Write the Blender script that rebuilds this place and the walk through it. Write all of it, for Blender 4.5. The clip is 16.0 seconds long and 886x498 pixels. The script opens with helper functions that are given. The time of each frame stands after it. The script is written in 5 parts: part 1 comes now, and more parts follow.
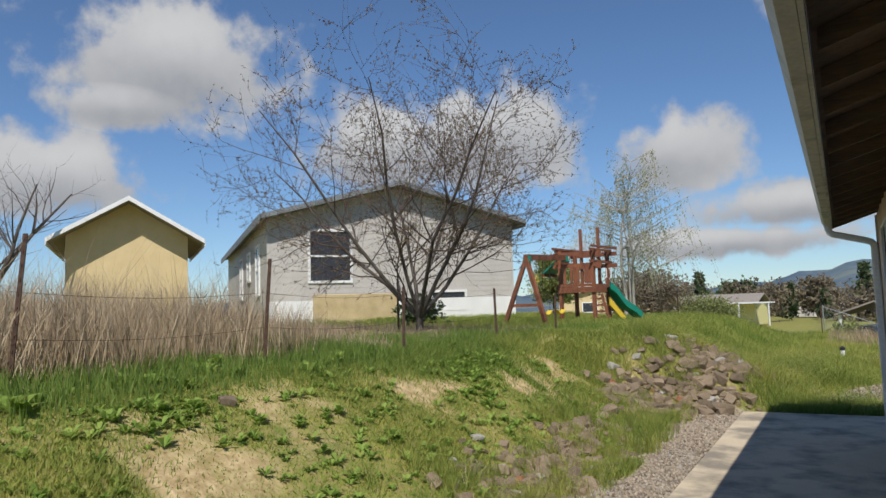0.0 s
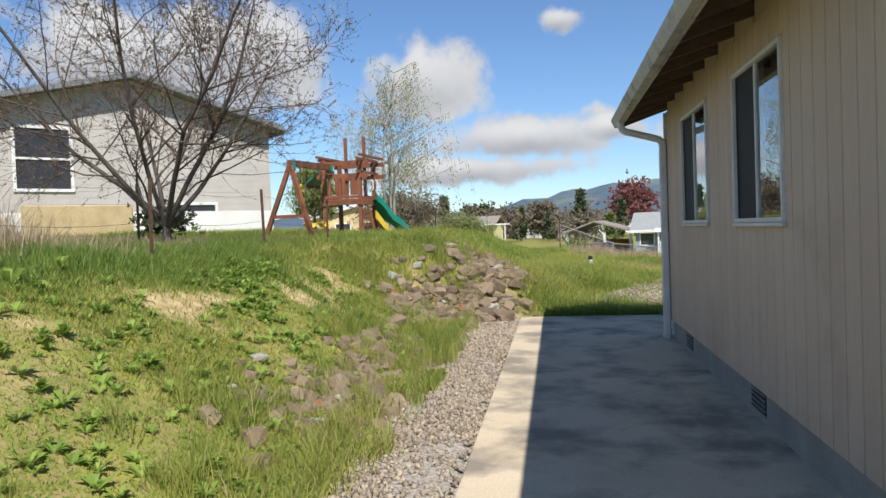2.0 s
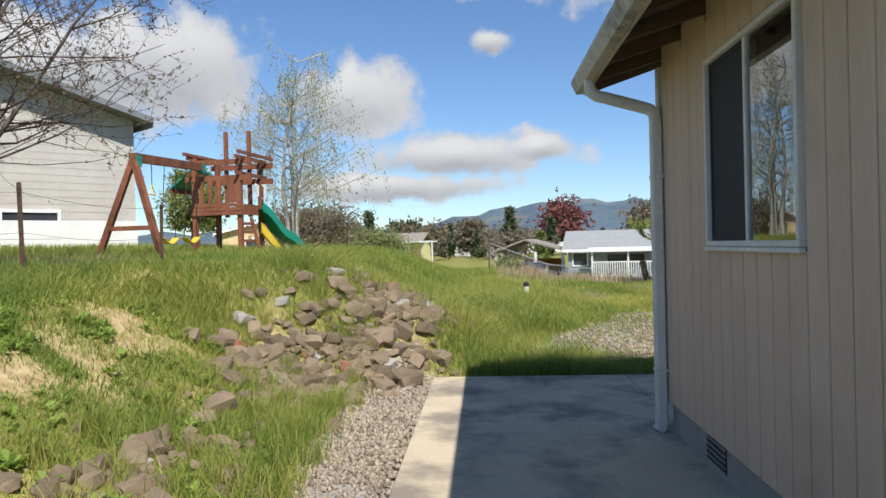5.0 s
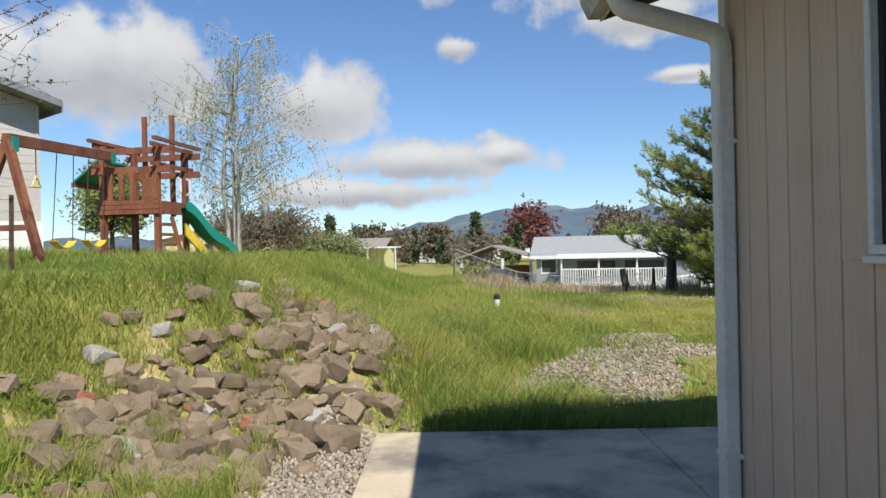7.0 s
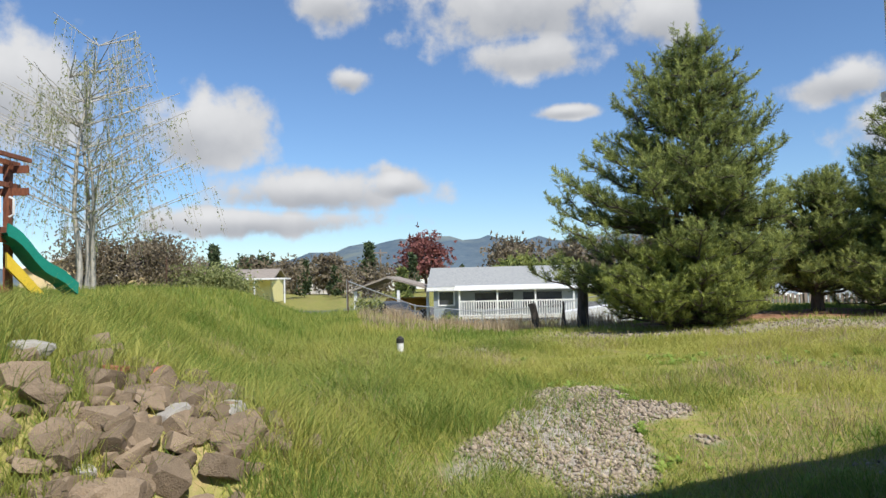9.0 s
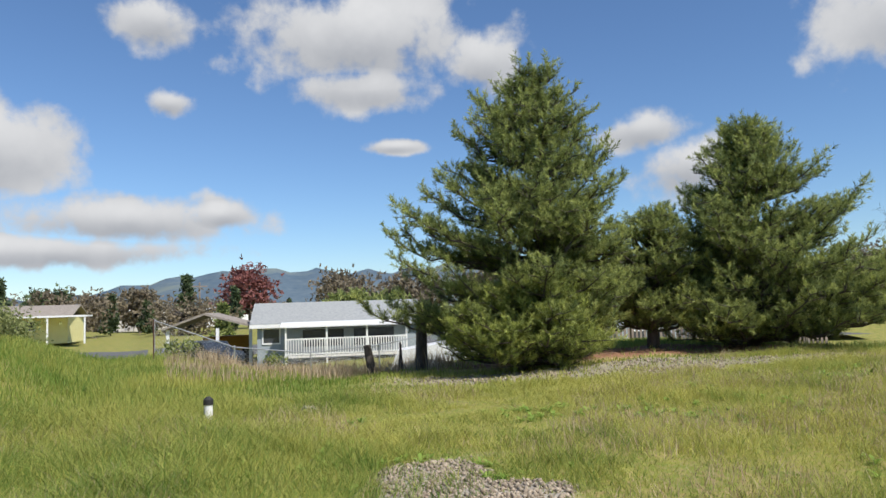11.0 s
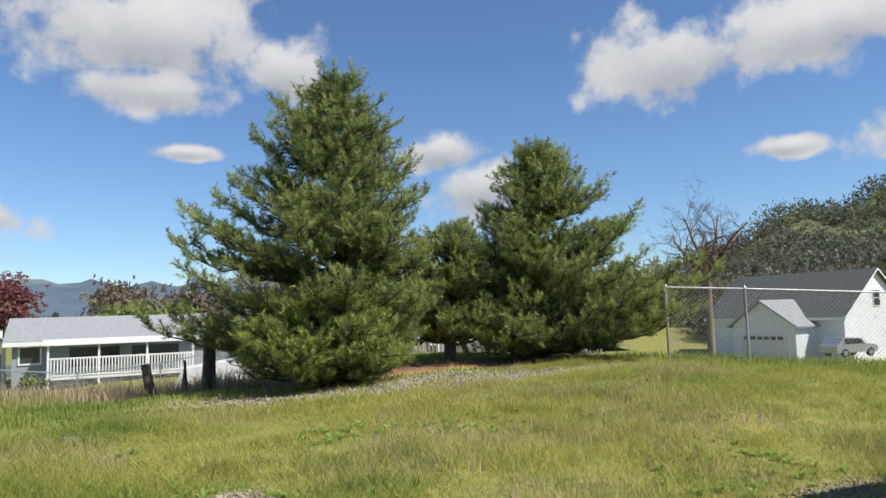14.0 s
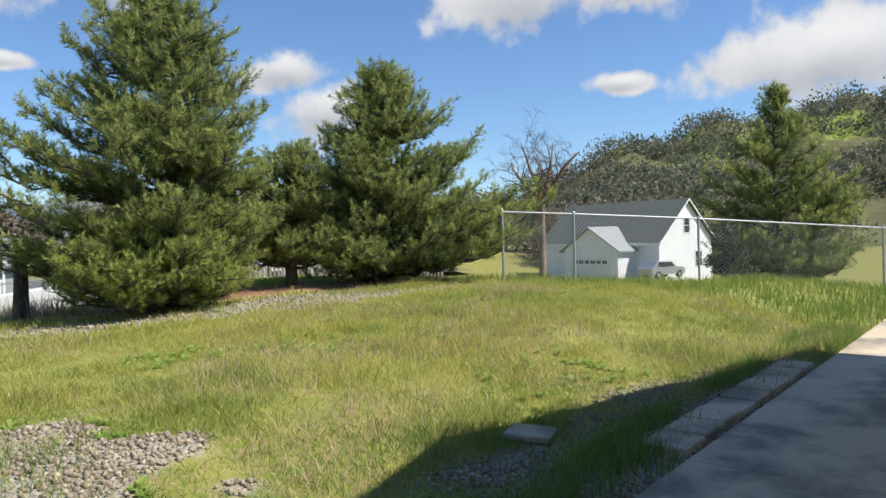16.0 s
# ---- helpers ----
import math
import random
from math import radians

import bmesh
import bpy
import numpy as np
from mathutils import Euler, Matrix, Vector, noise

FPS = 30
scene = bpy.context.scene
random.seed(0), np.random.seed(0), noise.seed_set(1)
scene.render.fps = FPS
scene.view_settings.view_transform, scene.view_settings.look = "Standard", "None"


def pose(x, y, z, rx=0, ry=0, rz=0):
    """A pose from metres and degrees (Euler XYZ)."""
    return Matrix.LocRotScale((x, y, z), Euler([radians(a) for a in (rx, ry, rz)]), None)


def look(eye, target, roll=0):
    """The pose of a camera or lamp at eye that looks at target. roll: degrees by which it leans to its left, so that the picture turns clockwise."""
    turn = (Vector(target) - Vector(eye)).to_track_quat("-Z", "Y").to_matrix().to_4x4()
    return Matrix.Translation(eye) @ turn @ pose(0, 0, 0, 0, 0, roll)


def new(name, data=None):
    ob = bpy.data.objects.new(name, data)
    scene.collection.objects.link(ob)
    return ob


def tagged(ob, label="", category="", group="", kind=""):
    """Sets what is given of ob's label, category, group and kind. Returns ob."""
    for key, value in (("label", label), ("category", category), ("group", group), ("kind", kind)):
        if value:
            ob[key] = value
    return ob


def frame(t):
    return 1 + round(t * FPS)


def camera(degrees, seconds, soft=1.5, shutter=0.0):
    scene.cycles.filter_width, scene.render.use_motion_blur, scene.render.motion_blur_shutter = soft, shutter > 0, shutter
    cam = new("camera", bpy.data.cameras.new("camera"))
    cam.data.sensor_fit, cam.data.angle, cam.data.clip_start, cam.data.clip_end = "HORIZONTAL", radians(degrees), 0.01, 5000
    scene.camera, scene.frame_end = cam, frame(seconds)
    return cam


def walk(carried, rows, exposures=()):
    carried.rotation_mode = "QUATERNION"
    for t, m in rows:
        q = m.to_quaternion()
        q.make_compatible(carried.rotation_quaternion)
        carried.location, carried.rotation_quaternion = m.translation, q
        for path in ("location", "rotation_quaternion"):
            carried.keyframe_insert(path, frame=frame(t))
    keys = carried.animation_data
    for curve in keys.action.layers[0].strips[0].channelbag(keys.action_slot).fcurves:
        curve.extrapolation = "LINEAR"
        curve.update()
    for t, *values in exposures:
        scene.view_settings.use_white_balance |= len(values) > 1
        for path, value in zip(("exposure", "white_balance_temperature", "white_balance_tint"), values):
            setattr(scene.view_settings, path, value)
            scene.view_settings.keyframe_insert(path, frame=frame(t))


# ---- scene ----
import itertools

cam = camera(64.0, 16.0)
PATH = [
    (0, (-0.477, -11.521, 1.897), (-1.447, -9.781, 2.076), -1.8),
    (0.5, (-0.737, -11.455, 1.757), (-1.469, -9.601, 1.919), -1.9),
    (1, (-1.079, -11.241, 1.616), (-1.666, -9.334, 1.752), -1.8),
    (1.5, (-1.319, -10.781, 1.582), (-1.775, -8.833, 1.604), -2.0),
    (2, (-1.488, -10.259, 1.578), (-1.803, -8.285, 1.523), -2.1),
    (2.5, (-1.51, -9.64, 1.583), (-1.693, -7.65, 1.517), -2.3),
    (3, (-1.52, -8.966, 1.589), (-1.669, -6.973, 1.534), -2.3),
    (3.5, (-1.468, -8.338, 1.578), (-1.608, -6.343, 1.539), -2.2),
    (4, (-1.461, -7.694, 1.585), (-1.597, -5.699, 1.558), -2.0),
    (4.2, (-1.481, -7.423, 1.598), (-1.607, -5.427, 1.575), -1.8),
    (6.3, (-1.451, -4.869, 1.601), (-1.569, -2.872, 1.595), -1.2),
    (6.5, (-1.443, -4.661, 1.59), (-1.555, -2.664, 1.586), -1.3),
    (7, (-1.456, -4.037, 1.594), (-1.475, -2.037, 1.595), -1.2),
    (7.5, (-1.5, -3.412, 1.592), (-1.413, -1.414, 1.616), -1.2),
    (8, (-1.513, -2.867, 1.603), (-1.344, -0.875, 1.639), -1.0),
    (8.2, (-1.51, -2.685, 1.6), (-1.333, -0.693, 1.641), -1.0),
    (10.3, (-1.343, -0.817, 1.823), (-0.758, 1.09, 1.965), -1.7),
    (10.5, (-1.294, -0.637, 1.825), (-0.668, 1.257, 1.968), -1.6),
    (11, (-1.182, -0.286, 1.826), (-0.436, 1.562, 1.985), -1.8),
    (11.5, (-1.072, -0.026, 1.823), (-0.228, 1.778, 1.998), -1.8),
    (12, (-1.068, 0.116, 1.817), (-0.121, 1.868, 2.0), -1.7),
    (12.5, (-1.06, 0.198, 1.81), (0.01, 1.877, 1.998), -1.8),
    (13, (-1.017, 0.225, 1.801), (0.111, 1.866, 1.989), -1.9),
    (13.5, (-0.996, 0.215, 1.806), (0.17, 1.829, 1.992), -1.8),
    (14, (-0.993, 0.198, 1.809), (0.242, 1.761, 1.992), -1.8),
    (14.5, (-0.977, 0.186, 1.796), (0.343, 1.679, 1.962), -1.8),
    (15, (-0.943, 0.184, 1.784), (0.475, 1.589, 1.901), -1.9),
    (15.5, (-0.918, 0.176, 1.763), (0.573, 1.509, 1.808), -1.8),
    (16, (-0.894, 0.177, 1.734), (0.649, 1.449, 1.697), -1.7),
]
walk(cam, [(t, look(eye, aim, lean)) for t, eye, aim, lean in PATH],
     exposures=[(0, -0.04), (1, 0.16), (2.5, 0.4), (6.5, 0.36), (8, 0.4), (10.5, 0.3), (14.5, 0.36), (16, 0.52)])

# ---- light ----
SUN = Vector((0.358, -0.75, 1.0)).normalized()
sun_data = bpy.data.lights.new("sun", "SUN")
sun_data.energy, sun_data.angle, sun_data.color = 4.6, radians(0.53), (1.0, 0.95, 0.87)
sun = new("sun", sun_data)
sun.matrix_world = look(SUN * 60, (0, 0, 0))

# cumulus clouds: azimuth, elevation, half width, half height in degrees
CLOUDS = [(-34, 13.0, 8, 4.2), (-50, 19.3, 9, 4.8), (-54, 15.7, 5, 1.8), (-59, 10.5, 8.7, 3.4), (-25, 14.0, 9.0, 4.6), (-10.8, 11.7, 5.4, 3.3),
          (-2.4, 6.9, 8.5, 1.8), (4.6, 7.5, 2.6, 1.2), (15.4, 21.3, 9.2, 4.0), (26, 19.2, 3.6, 2.7), (15.7, 17.3, 6, 1.8),
          (-0.4, 21.4, 3.6, 2.1), (0.8, 15.7, 1.9, 1.1), (38, 13, 4.1, 1.7), (41.5, 9.9, 4.2, 2.6), (57, 18.8, 6, 3.8),
          (67.5, 19.3, 9.5, 3.0), (64.8, 11.3, 2.5, 0.8), (79, 11.8, 8.7, 3.3), (-8, 4.6, 12, 1.4), (18.3, 12.8, 2.7, 0.6)]
world = bpy.data.worlds.new("world")
scene.world = world
world.use_nodes = True
wt = world.node_tree
wt.nodes.clear()


def wnode(kind, **vals):
    n = wt.nodes.new(kind)
    for k, v in vals.items():
        n.inputs[int(k[1:])].default_value = v
    return n


def wmath(op, a, b=None, c=None, clamp=False):
    n = wt.nodes.new("ShaderNodeMath")
    n.operation, n.use_clamp = op, clamp
    for i, v in enumerate((a, b, c)):
        if v is None:
            continue
        if isinstance(v, (int, float)):
            n.inputs[i].default_value = v
        else:
            wt.links.new(v, n.inputs[i])
    return n.outputs[0]


coord = wt.nodes.new("ShaderNodeTexCoord")
split = wt.nodes.new("ShaderNodeSeparateXYZ")
wt.links.new(coord.outputs["Generated"], split.inputs[0])
azim = wmath("MULTIPLY", wmath("ARCTAN2", split.outputs[0], split.outputs[1]), 57.2958)
elev = wmath("MULTIPLY", wmath("ARCSINE", split.outputs[2]), 57.2958)
warp = wt.nodes.new("ShaderNodeTexNoise")
warp.inputs["Scale"].default_value, warp.inputs["Detail"].default_value, warp.inputs["Roughness"].default_value = 9.0, 7.0, 0.6
wt.links.new(coord.outputs["Generated"], warp.inputs["Vector"])
fine = wt.nodes.new("ShaderNodeTexNoise")
fine.inputs["Scale"].default_value, fine.inputs["Detail"].default_value = 21.0, 7.0
wt.links.new(coord.outputs["Generated"], fine.inputs["Vector"])
field, under = None, None
for ca, ce, cw, ch in CLOUDS:
    dx = wmath("DIVIDE", wmath("SUBTRACT", azim, ca), cw)
    dy = wmath("DIVIDE", wmath("SUBTRACT", elev, ce), ch)
    blob = wmath("SUBTRACT", 1.0, wmath("SQRT", wmath("ADD", wmath("MULTIPLY", dx, dx), wmath("MULTIPLY", dy, dy))))
    shade = wmath("MULTIPLY", wmath("MAXIMUM", blob, 0.0), dy)
    field = blob if field is None else wmath("MAXIMUM", field, blob)
    under = shade if under is None else wmath("ADD", under, shade)
rough = wmath("ADD", wmath("MULTIPLY", wmath("SUBTRACT", warp.outputs[0], 0.5), 2.0), wmath("MULTIPLY", wmath("SUBTRACT", fine.outputs[0], 0.5), 1.5))
raw = wmath("ADD", wmath("MAXIMUM", field, -1.2), rough)
cover = wt.nodes.new("ShaderNodeMapRange")
cover.interpolation_type = "SMOOTHSTEP"
cover.inputs["From Min"].default_value, cover.inputs["From Max"].default_value = -0.18, 0.42
wt.links.new(raw, cover.inputs["Value"])
grey = wmath("ADD", 0.62, wmath("ADD", wmath("MULTIPLY", under, 1.3), wmath("MULTIPLY", rough, 0.25)), clamp=True)
tone = wt.nodes.new("ShaderNodeMix")
tone.data_type = "RGBA"
tone.inputs[6].default_value, tone.inputs[7].default_value = (0.40, 0.43, 0.49, 1), (0.95, 0.96, 0.98, 1)
wt.links.new(grey, tone.inputs[0])
sky = wt.nodes.new("ShaderNodeTexSky")
sky.sky_type, sky.sun_disc = "NISHITA", False
sky.sun_elevation, sky.sun_rotation, sky.altitude, sky.dust_density, sky.ozone_density = radians(50.3), math.atan2(0.358, -0.75), 200, 0.1, 3.5
SKY_STRENGTH = 0.092
skyb = wt.nodes.new("ShaderNodeBackground")
tintn = wt.nodes.new("ShaderNodeMix")
tintn.data_type, tintn.blend_type = "RGBA", "MULTIPLY"
tintn.inputs[0].default_value, tintn.inputs[7].default_value = 1.0, (0.86, 1.0, 1.15, 1)
wt.links.new(sky.outputs[0], tintn.inputs[6])
wt.links.new(tintn.outputs[2], skyb.inputs[0])
skyb.inputs[1].default_value = SKY_STRENGTH
cloudb = wt.nodes.new("ShaderNodeBackground")
wt.links.new(tone.outputs[2], cloudb.inputs[0])
cloudb.inputs[1].default_value = 0.64
mixb = wt.nodes.new("ShaderNodeMixShader")
wt.links.new(cover.outputs[0], mixb.inputs[0])
wt.links.new(skyb.outputs[0], mixb.inputs[1])
wt.links.new(cloudb.outputs[0], mixb.inputs[2])
wout = wt.nodes.new("ShaderNodeOutputWorld")
wt.links.new(mixb.outputs[0], wout.inputs[0])


# ---- materials ----
def material(name, dark, light, scale=4.0, rough=0.8, metal=0.0, bump=0.15, fine_scale=40.0, stain=None, stain_scale=0.6, stain_at=0.58, vary=0.0, coords="Object", stretch=(1, 1, 1), spec=0.4):
    """Two colours mixed by a coarse and a fine grain, with stains and relief."""
    m = bpy.data.materials.new(name)
    m.use_nodes = True
    t = m.node_tree
    b = t.nodes["Principled BSDF"]
    b.inputs["Roughness"].default_value, b.inputs["Metallic"].default_value = rough, metal
    b.inputs["Specular IOR Level"].default_value = spec
    tc = t.nodes.new("ShaderNodeTexCoord")
    mp = t.nodes.new("ShaderNodeMapping")
    mp.inputs["Scale"].default_value = stretch
    t.links.new(tc.outputs[coords], mp.inputs[0])
    n1 = t.nodes.new("ShaderNodeTexNoise")
    n1.inputs["Scale"].default_value, n1.inputs["Detail"].default_value = scale, 4
    n2 = t.nodes.new("ShaderNodeTexNoise")
    n2.inputs["Scale"].default_value, n2.inputs["Detail"].default_value = fine_scale, 3
    for n in (n1, n2):
        t.links.new(mp.outputs[0], n.inputs["Vector"])
    add = t.nodes.new("ShaderNodeMath")
    add.operation = "ADD"
    t.links.new(n1.outputs[0], add.inputs[0])
    t.links.new(n2.outputs[0], add.inputs[1])
    last = add.outputs[0]
    if vary:
        oi = t.nodes.new("ShaderNodeObjectInfo")
        ma = t.nodes.new("ShaderNodeMath")
        ma.operation = "MULTIPLY_ADD"
        ma.inputs[1].default_value = vary
        t.links.new(oi.outputs["Random"], ma.inputs[0])
        t.links.new(last, ma.inputs[2])
        last = ma.outputs[0]
    rng = t.nodes.new("ShaderNodeMapRange")
    rng.inputs["From Min"].default_value, rng.inputs["From Max"].default_value = 0.7, 1.3 + vary
    t.links.new(last, rng.inputs["Value"])
    mix = t.nodes.new("ShaderNodeMix")
    mix.data_type = "RGBA"
    mix.inputs[6].default_value, mix.inputs[7].default_value = (*dark, 1), (*light, 1)
    t.links.new(rng.outputs[0], mix.inputs[0])
    colour = mix.outputs[2]
    if stain:
        n3 = t.nodes.new("ShaderNodeTexNoise")
        n3.inputs["Scale"].default_value, n3.inputs["Detail"].default_value, n3.inputs["Roughness"].default_value = stain_scale, 5, 0.6
        t.links.new(tc.outputs[coords], n3.inputs["Vector"])
        r3 = t.nodes.new("ShaderNodeMapRange")
        r3.inputs["From Min"].default_value, r3.inputs["From Max"].default_value = stain_at - 0.1, stain_at + 0.08
        t.links.new(n3.outputs[0], r3.inputs["Value"])
        m3 = t.nodes.new("ShaderNodeMix")
        m3.data_type = "RGBA"
        m3.inputs[7].default_value = (*stain, 1)
        t.links.new(r3.outputs[0], m3.inputs[0])
        t.links.new(colour, m3.inputs[6])
        colour = m3.outputs[2]
    t.links.new(colour, b.inputs["Base Color"])
    if bump:
        bp = t.nodes.new("ShaderNodeBump")
        bp.inputs["Strength"].default_value, bp.inputs["Distance"].default_value = bump, 0.02
        t.links.new(add.outputs[0], bp.inputs["Height"])
        t.links.new(bp.outputs[0], b.inputs["Normal"])
    return m


def leafy(name, dark, light, rough=0.6, through_light=0.35, attr="tint"):
    """Thin foliage coloured by a per-blade tint, letting some light through."""
    m = bpy.data.materials.new(name)
    m.use_nodes = True
    t = m.node_tree
    b = t.nodes["Principled BSDF"]
    b.inputs["Roughness"].default_value = rough
    b.inputs["Specular IOR Level"].default_value = 0.25
    at = t.nodes.new("ShaderNodeAttribute")
    at.attribute_name = attr
    mix = t.nodes.new("ShaderNodeMix")
    mix.data_type = "RGBA"
    mix.inputs[6].default_value, mix.inputs[7].default_value = (*dark, 1), (*light, 1)
    t.links.new(at.outputs["Fac"], mix.inputs[0])
    t.links.new(mix.outputs[2], b.inputs["Base Color"])
    tr = t.nodes.new("ShaderNodeBsdfTranslucent")
    t.links.new(mix.outputs[2], tr.inputs[0])
    ms = t.nodes.new("ShaderNodeMixShader")
    ms.inputs[0].default_value = through_light
    t.links.new(b.outputs[0], ms.inputs[1])
    t.links.new(tr.outputs[0], ms.inputs[2])
    t.links.new(ms.outputs[0], t.nodes["Material Output"].inputs[0])
    return m


CONCRETE = material("concrete", (0.50, 0.41, 0.28), (0.66, 0.55, 0.40), 1.1, 0.9, bump=0.12, fine_scale=60, stain=(0.26, 0.225, 0.175), stain_scale=1.3, stain_at=0.55)
FOUNDATION = material("foundation concrete", (0.26, 0.26, 0.24), (0.38, 0.38, 0.35), 2.5, 0.9, fine_scale=50)
SIDING = material("tan painted siding", (0.56, 0.43, 0.32), (0.69, 0.55, 0.425), 1.2, 0.75, bump=0.2, fine_scale=22, vary=0.2, stretch=(1, 3, 0.25), stain=(0.52, 0.395, 0.295), stain_scale=1.1, stain_at=0.66)
TRIM = material("off-white trim", (0.62, 0.60, 0.56), (0.78, 0.76, 0.72), 3, 0.55, bump=0.05)
WHITE = material("white paint", (0.70, 0.70, 0.69), (0.82, 0.82, 0.81), 2, 0.6, bump=0.05)
GUTTER = material("weathered cream gutter", (0.42, 0.40, 0.35), (0.60, 0.57, 0.50), 3, 0.5, bump=0.08, stain=(0.2, 0.19, 0.16), stain_scale=3, stain_at=0.6)
RAFTER = material("brown rafter wood", (0.10, 0.07, 0.05), (0.19, 0.13, 0.09), 3, 0.8, fine_scale=30, stretch=(0.4, 3, 3))
SHINGLE = material("grey shingles", (0.16, 0.17, 0.17), (0.27, 0.28, 0.28), 6, 0.9, bump=0.4, fine_scale=50)
SHINGLE_DARK = material("dark moss-grey shingles", (0.07, 0.078, 0.07), (0.13, 0.14, 0.125), 5, 0.9, bump=0.3, fine_scale=40)
SHINGLE_PALE = material("pale grey shingles", (0.25, 0.26, 0.26), (0.36, 0.37, 0.36), 6, 0.9, bump=0.3, fine_scale=40)
# near-black colour carries the shade of the rooms behind the windows
DARK = material("shade-dark interior", (0.05, 0.05, 0.055), (0.08, 0.08, 0.085), 2, 0.9, bump=0)
SCREEN = material("insect screen", (0.022, 0.024, 0.028), (0.035, 0.037, 0.042), 60, 0.75, bump=0.1, fine_scale=300)
RUBBER = material("black rubber", (0.02, 0.02, 0.02), (0.04, 0.04, 0.04), 5, 0.7, bump=0)
STONE = material("brown basalt stone", (0.13, 0.098, 0.065), (0.33, 0.25, 0.17), 3, 0.9, bump=0.5, fine_scale=26, vary=0.9)
STONE_PALE = material("pale grey stone", (0.30, 0.28, 0.25), (0.48, 0.46, 0.41), 4, 0.85, bump=0.4, fine_scale=30, vary=0.4)
STONE_RED = material("rusty red stone", (0.30, 0.12, 0.07), (0.45, 0.2, 0.12), 6, 0.85, bump=0.4)
RUST = material("rusted steel", (0.055, 0.035, 0.028), (0.13, 0.075, 0.05), 12, 0.8, metal=0.3)
GALV = material("galvanised steel", (0.38, 0.39, 0.40), (0.52, 0.53, 0.54), 10, 0.4, metal=0.7, bump=0.05)
MOBILE = material("greige vinyl siding", (0.46, 0.43, 0.40), (0.56, 0.53, 0.49), 1.5, 0.7, bump=0.1, fine_scale=20)
GREYTRIM = material("blue-grey fascia", (0.15, 0.17, 0.18), (0.24, 0.26, 0.27), 3, 0.7)
TARP = material("tan canvas sheet", (0.42, 0.32, 0.17), (0.58, 0.46, 0.27), 3, 0.8, bump=0.4)
CREAM = material("cream yellow siding", (0.58, 0.45, 0.24), (0.68, 0.54, 0.31), 2, 0.8)
YELLOW = material("pale yellow paint", (0.72, 0.66, 0.30), (0.80, 0.74, 0.38), 2, 0.7)
CEDAR = material("red-stained cedar", (0.14, 0.05, 0.028), (0.30, 0.115, 0.06), 3, 0.7, fine_scale=30, stretch=(1, 1, 0.3))
GREENPL = material("green plastic", (0.01, 0.20, 0.15), (0.02, 0.28, 0.21), 2, 0.4, bump=0)
YELLOWPL = material("yellow plastic", (0.60, 0.42, 0.03), (0.72, 0.52, 0.06), 2, 0.4, bump=0)
BARK = material("grey-brown bark", (0.055, 0.045, 0.038), (0.15, 0.125, 0.105), 8, 0.9, bump=0.6, fine_scale=40, stretch=(2, 2, 0.5))
TWIG = material("reddish twig", (0.06, 0.04, 0.032), (0.14, 0.10, 0.08), 6, 0.85, bump=0.1)
BIRCH = material("pale birch bark", (0.35, 0.33, 0.29), (0.55, 0.52, 0.46), 5, 0.8)
TANBARK = material("flaky orange-grey bark", (0.19, 0.13, 0.095), (0.36, 0.27, 0.2), 6, 0.9, bump=0.5)
ASPHALT = material("asphalt", (0.09, 0.09, 0.09), (0.15, 0.15, 0.148), 2, 0.9, fine_scale=30)
BROWNROOF = material("brown-grey roof", (0.22, 0.19, 0.16), (0.33, 0.29, 0.25), 4, 0.9)
REDBROWN = material("red-brown roof", (0.22, 0.09, 0.06), (0.32, 0.15, 0.1), 4, 0.9)
FENCEWOOD = material("weathered fence wood", (0.16, 0.13, 0.11), (0.30, 0.25, 0.21), 5, 0.9, vary=0.3, stretch=(3, 3, 0.4))
CARDARK = material("dark blue car paint", (0.02, 0.03, 0.045), (0.03, 0.04, 0.06), 1, 0.3, bump=0)
CARSILVER = material("silver car paint", (0.42, 0.43, 0.44), (0.5, 0.51, 0.52), 1, 0.3, metal=0.5, bump=0)
BLUEGREY = material("blue-grey siding and porch shade", (0.26, 0.30, 0.33), (0.34, 0.38, 0.41), 2, 0.8)
SCHOOL = material("orange machine paint", (0.60, 0.27, 0.03), (0.7, 0.34, 0.05), 2, 0.5, bump=0)
GRASS = leafy("grass blades", (0.13, 0.24, 0.04), (0.50, 0.48, 0.13), through_light=0.45)
DEEPGRASS = leafy("deep green grass", (0.12, 0.22, 0.04), (0.32, 0.40, 0.10), through_light=0.5)
DRYGRASS = leafy("dry straw grass", (0.30, 0.215, 0.13), (0.58, 0.47, 0.32), through_light=0.25)
WEED = leafy("broad weed leaves", (0.21, 0.34, 0.06), (0.42, 0.53, 0.13), through_light=0.45)
NEEDLE = leafy("pine needles", (0.06, 0.10, 0.035), (0.46, 0.50, 0.16), through_light=0.42)
NEEDLE_LT = leafy("fresh pine needles", (0.07, 0.11, 0.03), (0.46, 0.50, 0.13), through_light=0.35)
NEEDLE_DK = leafy("dark conifer needles", (0.03, 0.055, 0.03), (0.14, 0.18, 0.08), through_light=0.25)
BUDS = leafy("brown buds", (0.12, 0.07, 0.05), (0.26, 0.2, 0.1))
WILLOW = leafy("pale willow leaves", (0.20, 0.24, 0.08), (0.36, 0.38, 0.17))
REDLEAF = leafy("dark red leaves", (0.20, 0.075, 0.07), (0.34, 0.15, 0.13))
BROWNLEAF = leafy("bare brown twig haze", (0.16, 0.13, 0.09), (0.30, 0.25, 0.17))
HILLGREEN = leafy("hillside trees", (0.085, 0.105, 0.075), (0.25, 0.24, 0.165))
GLASS = bpy.data.materials.new("window glass")
GLASS.use_nodes = True
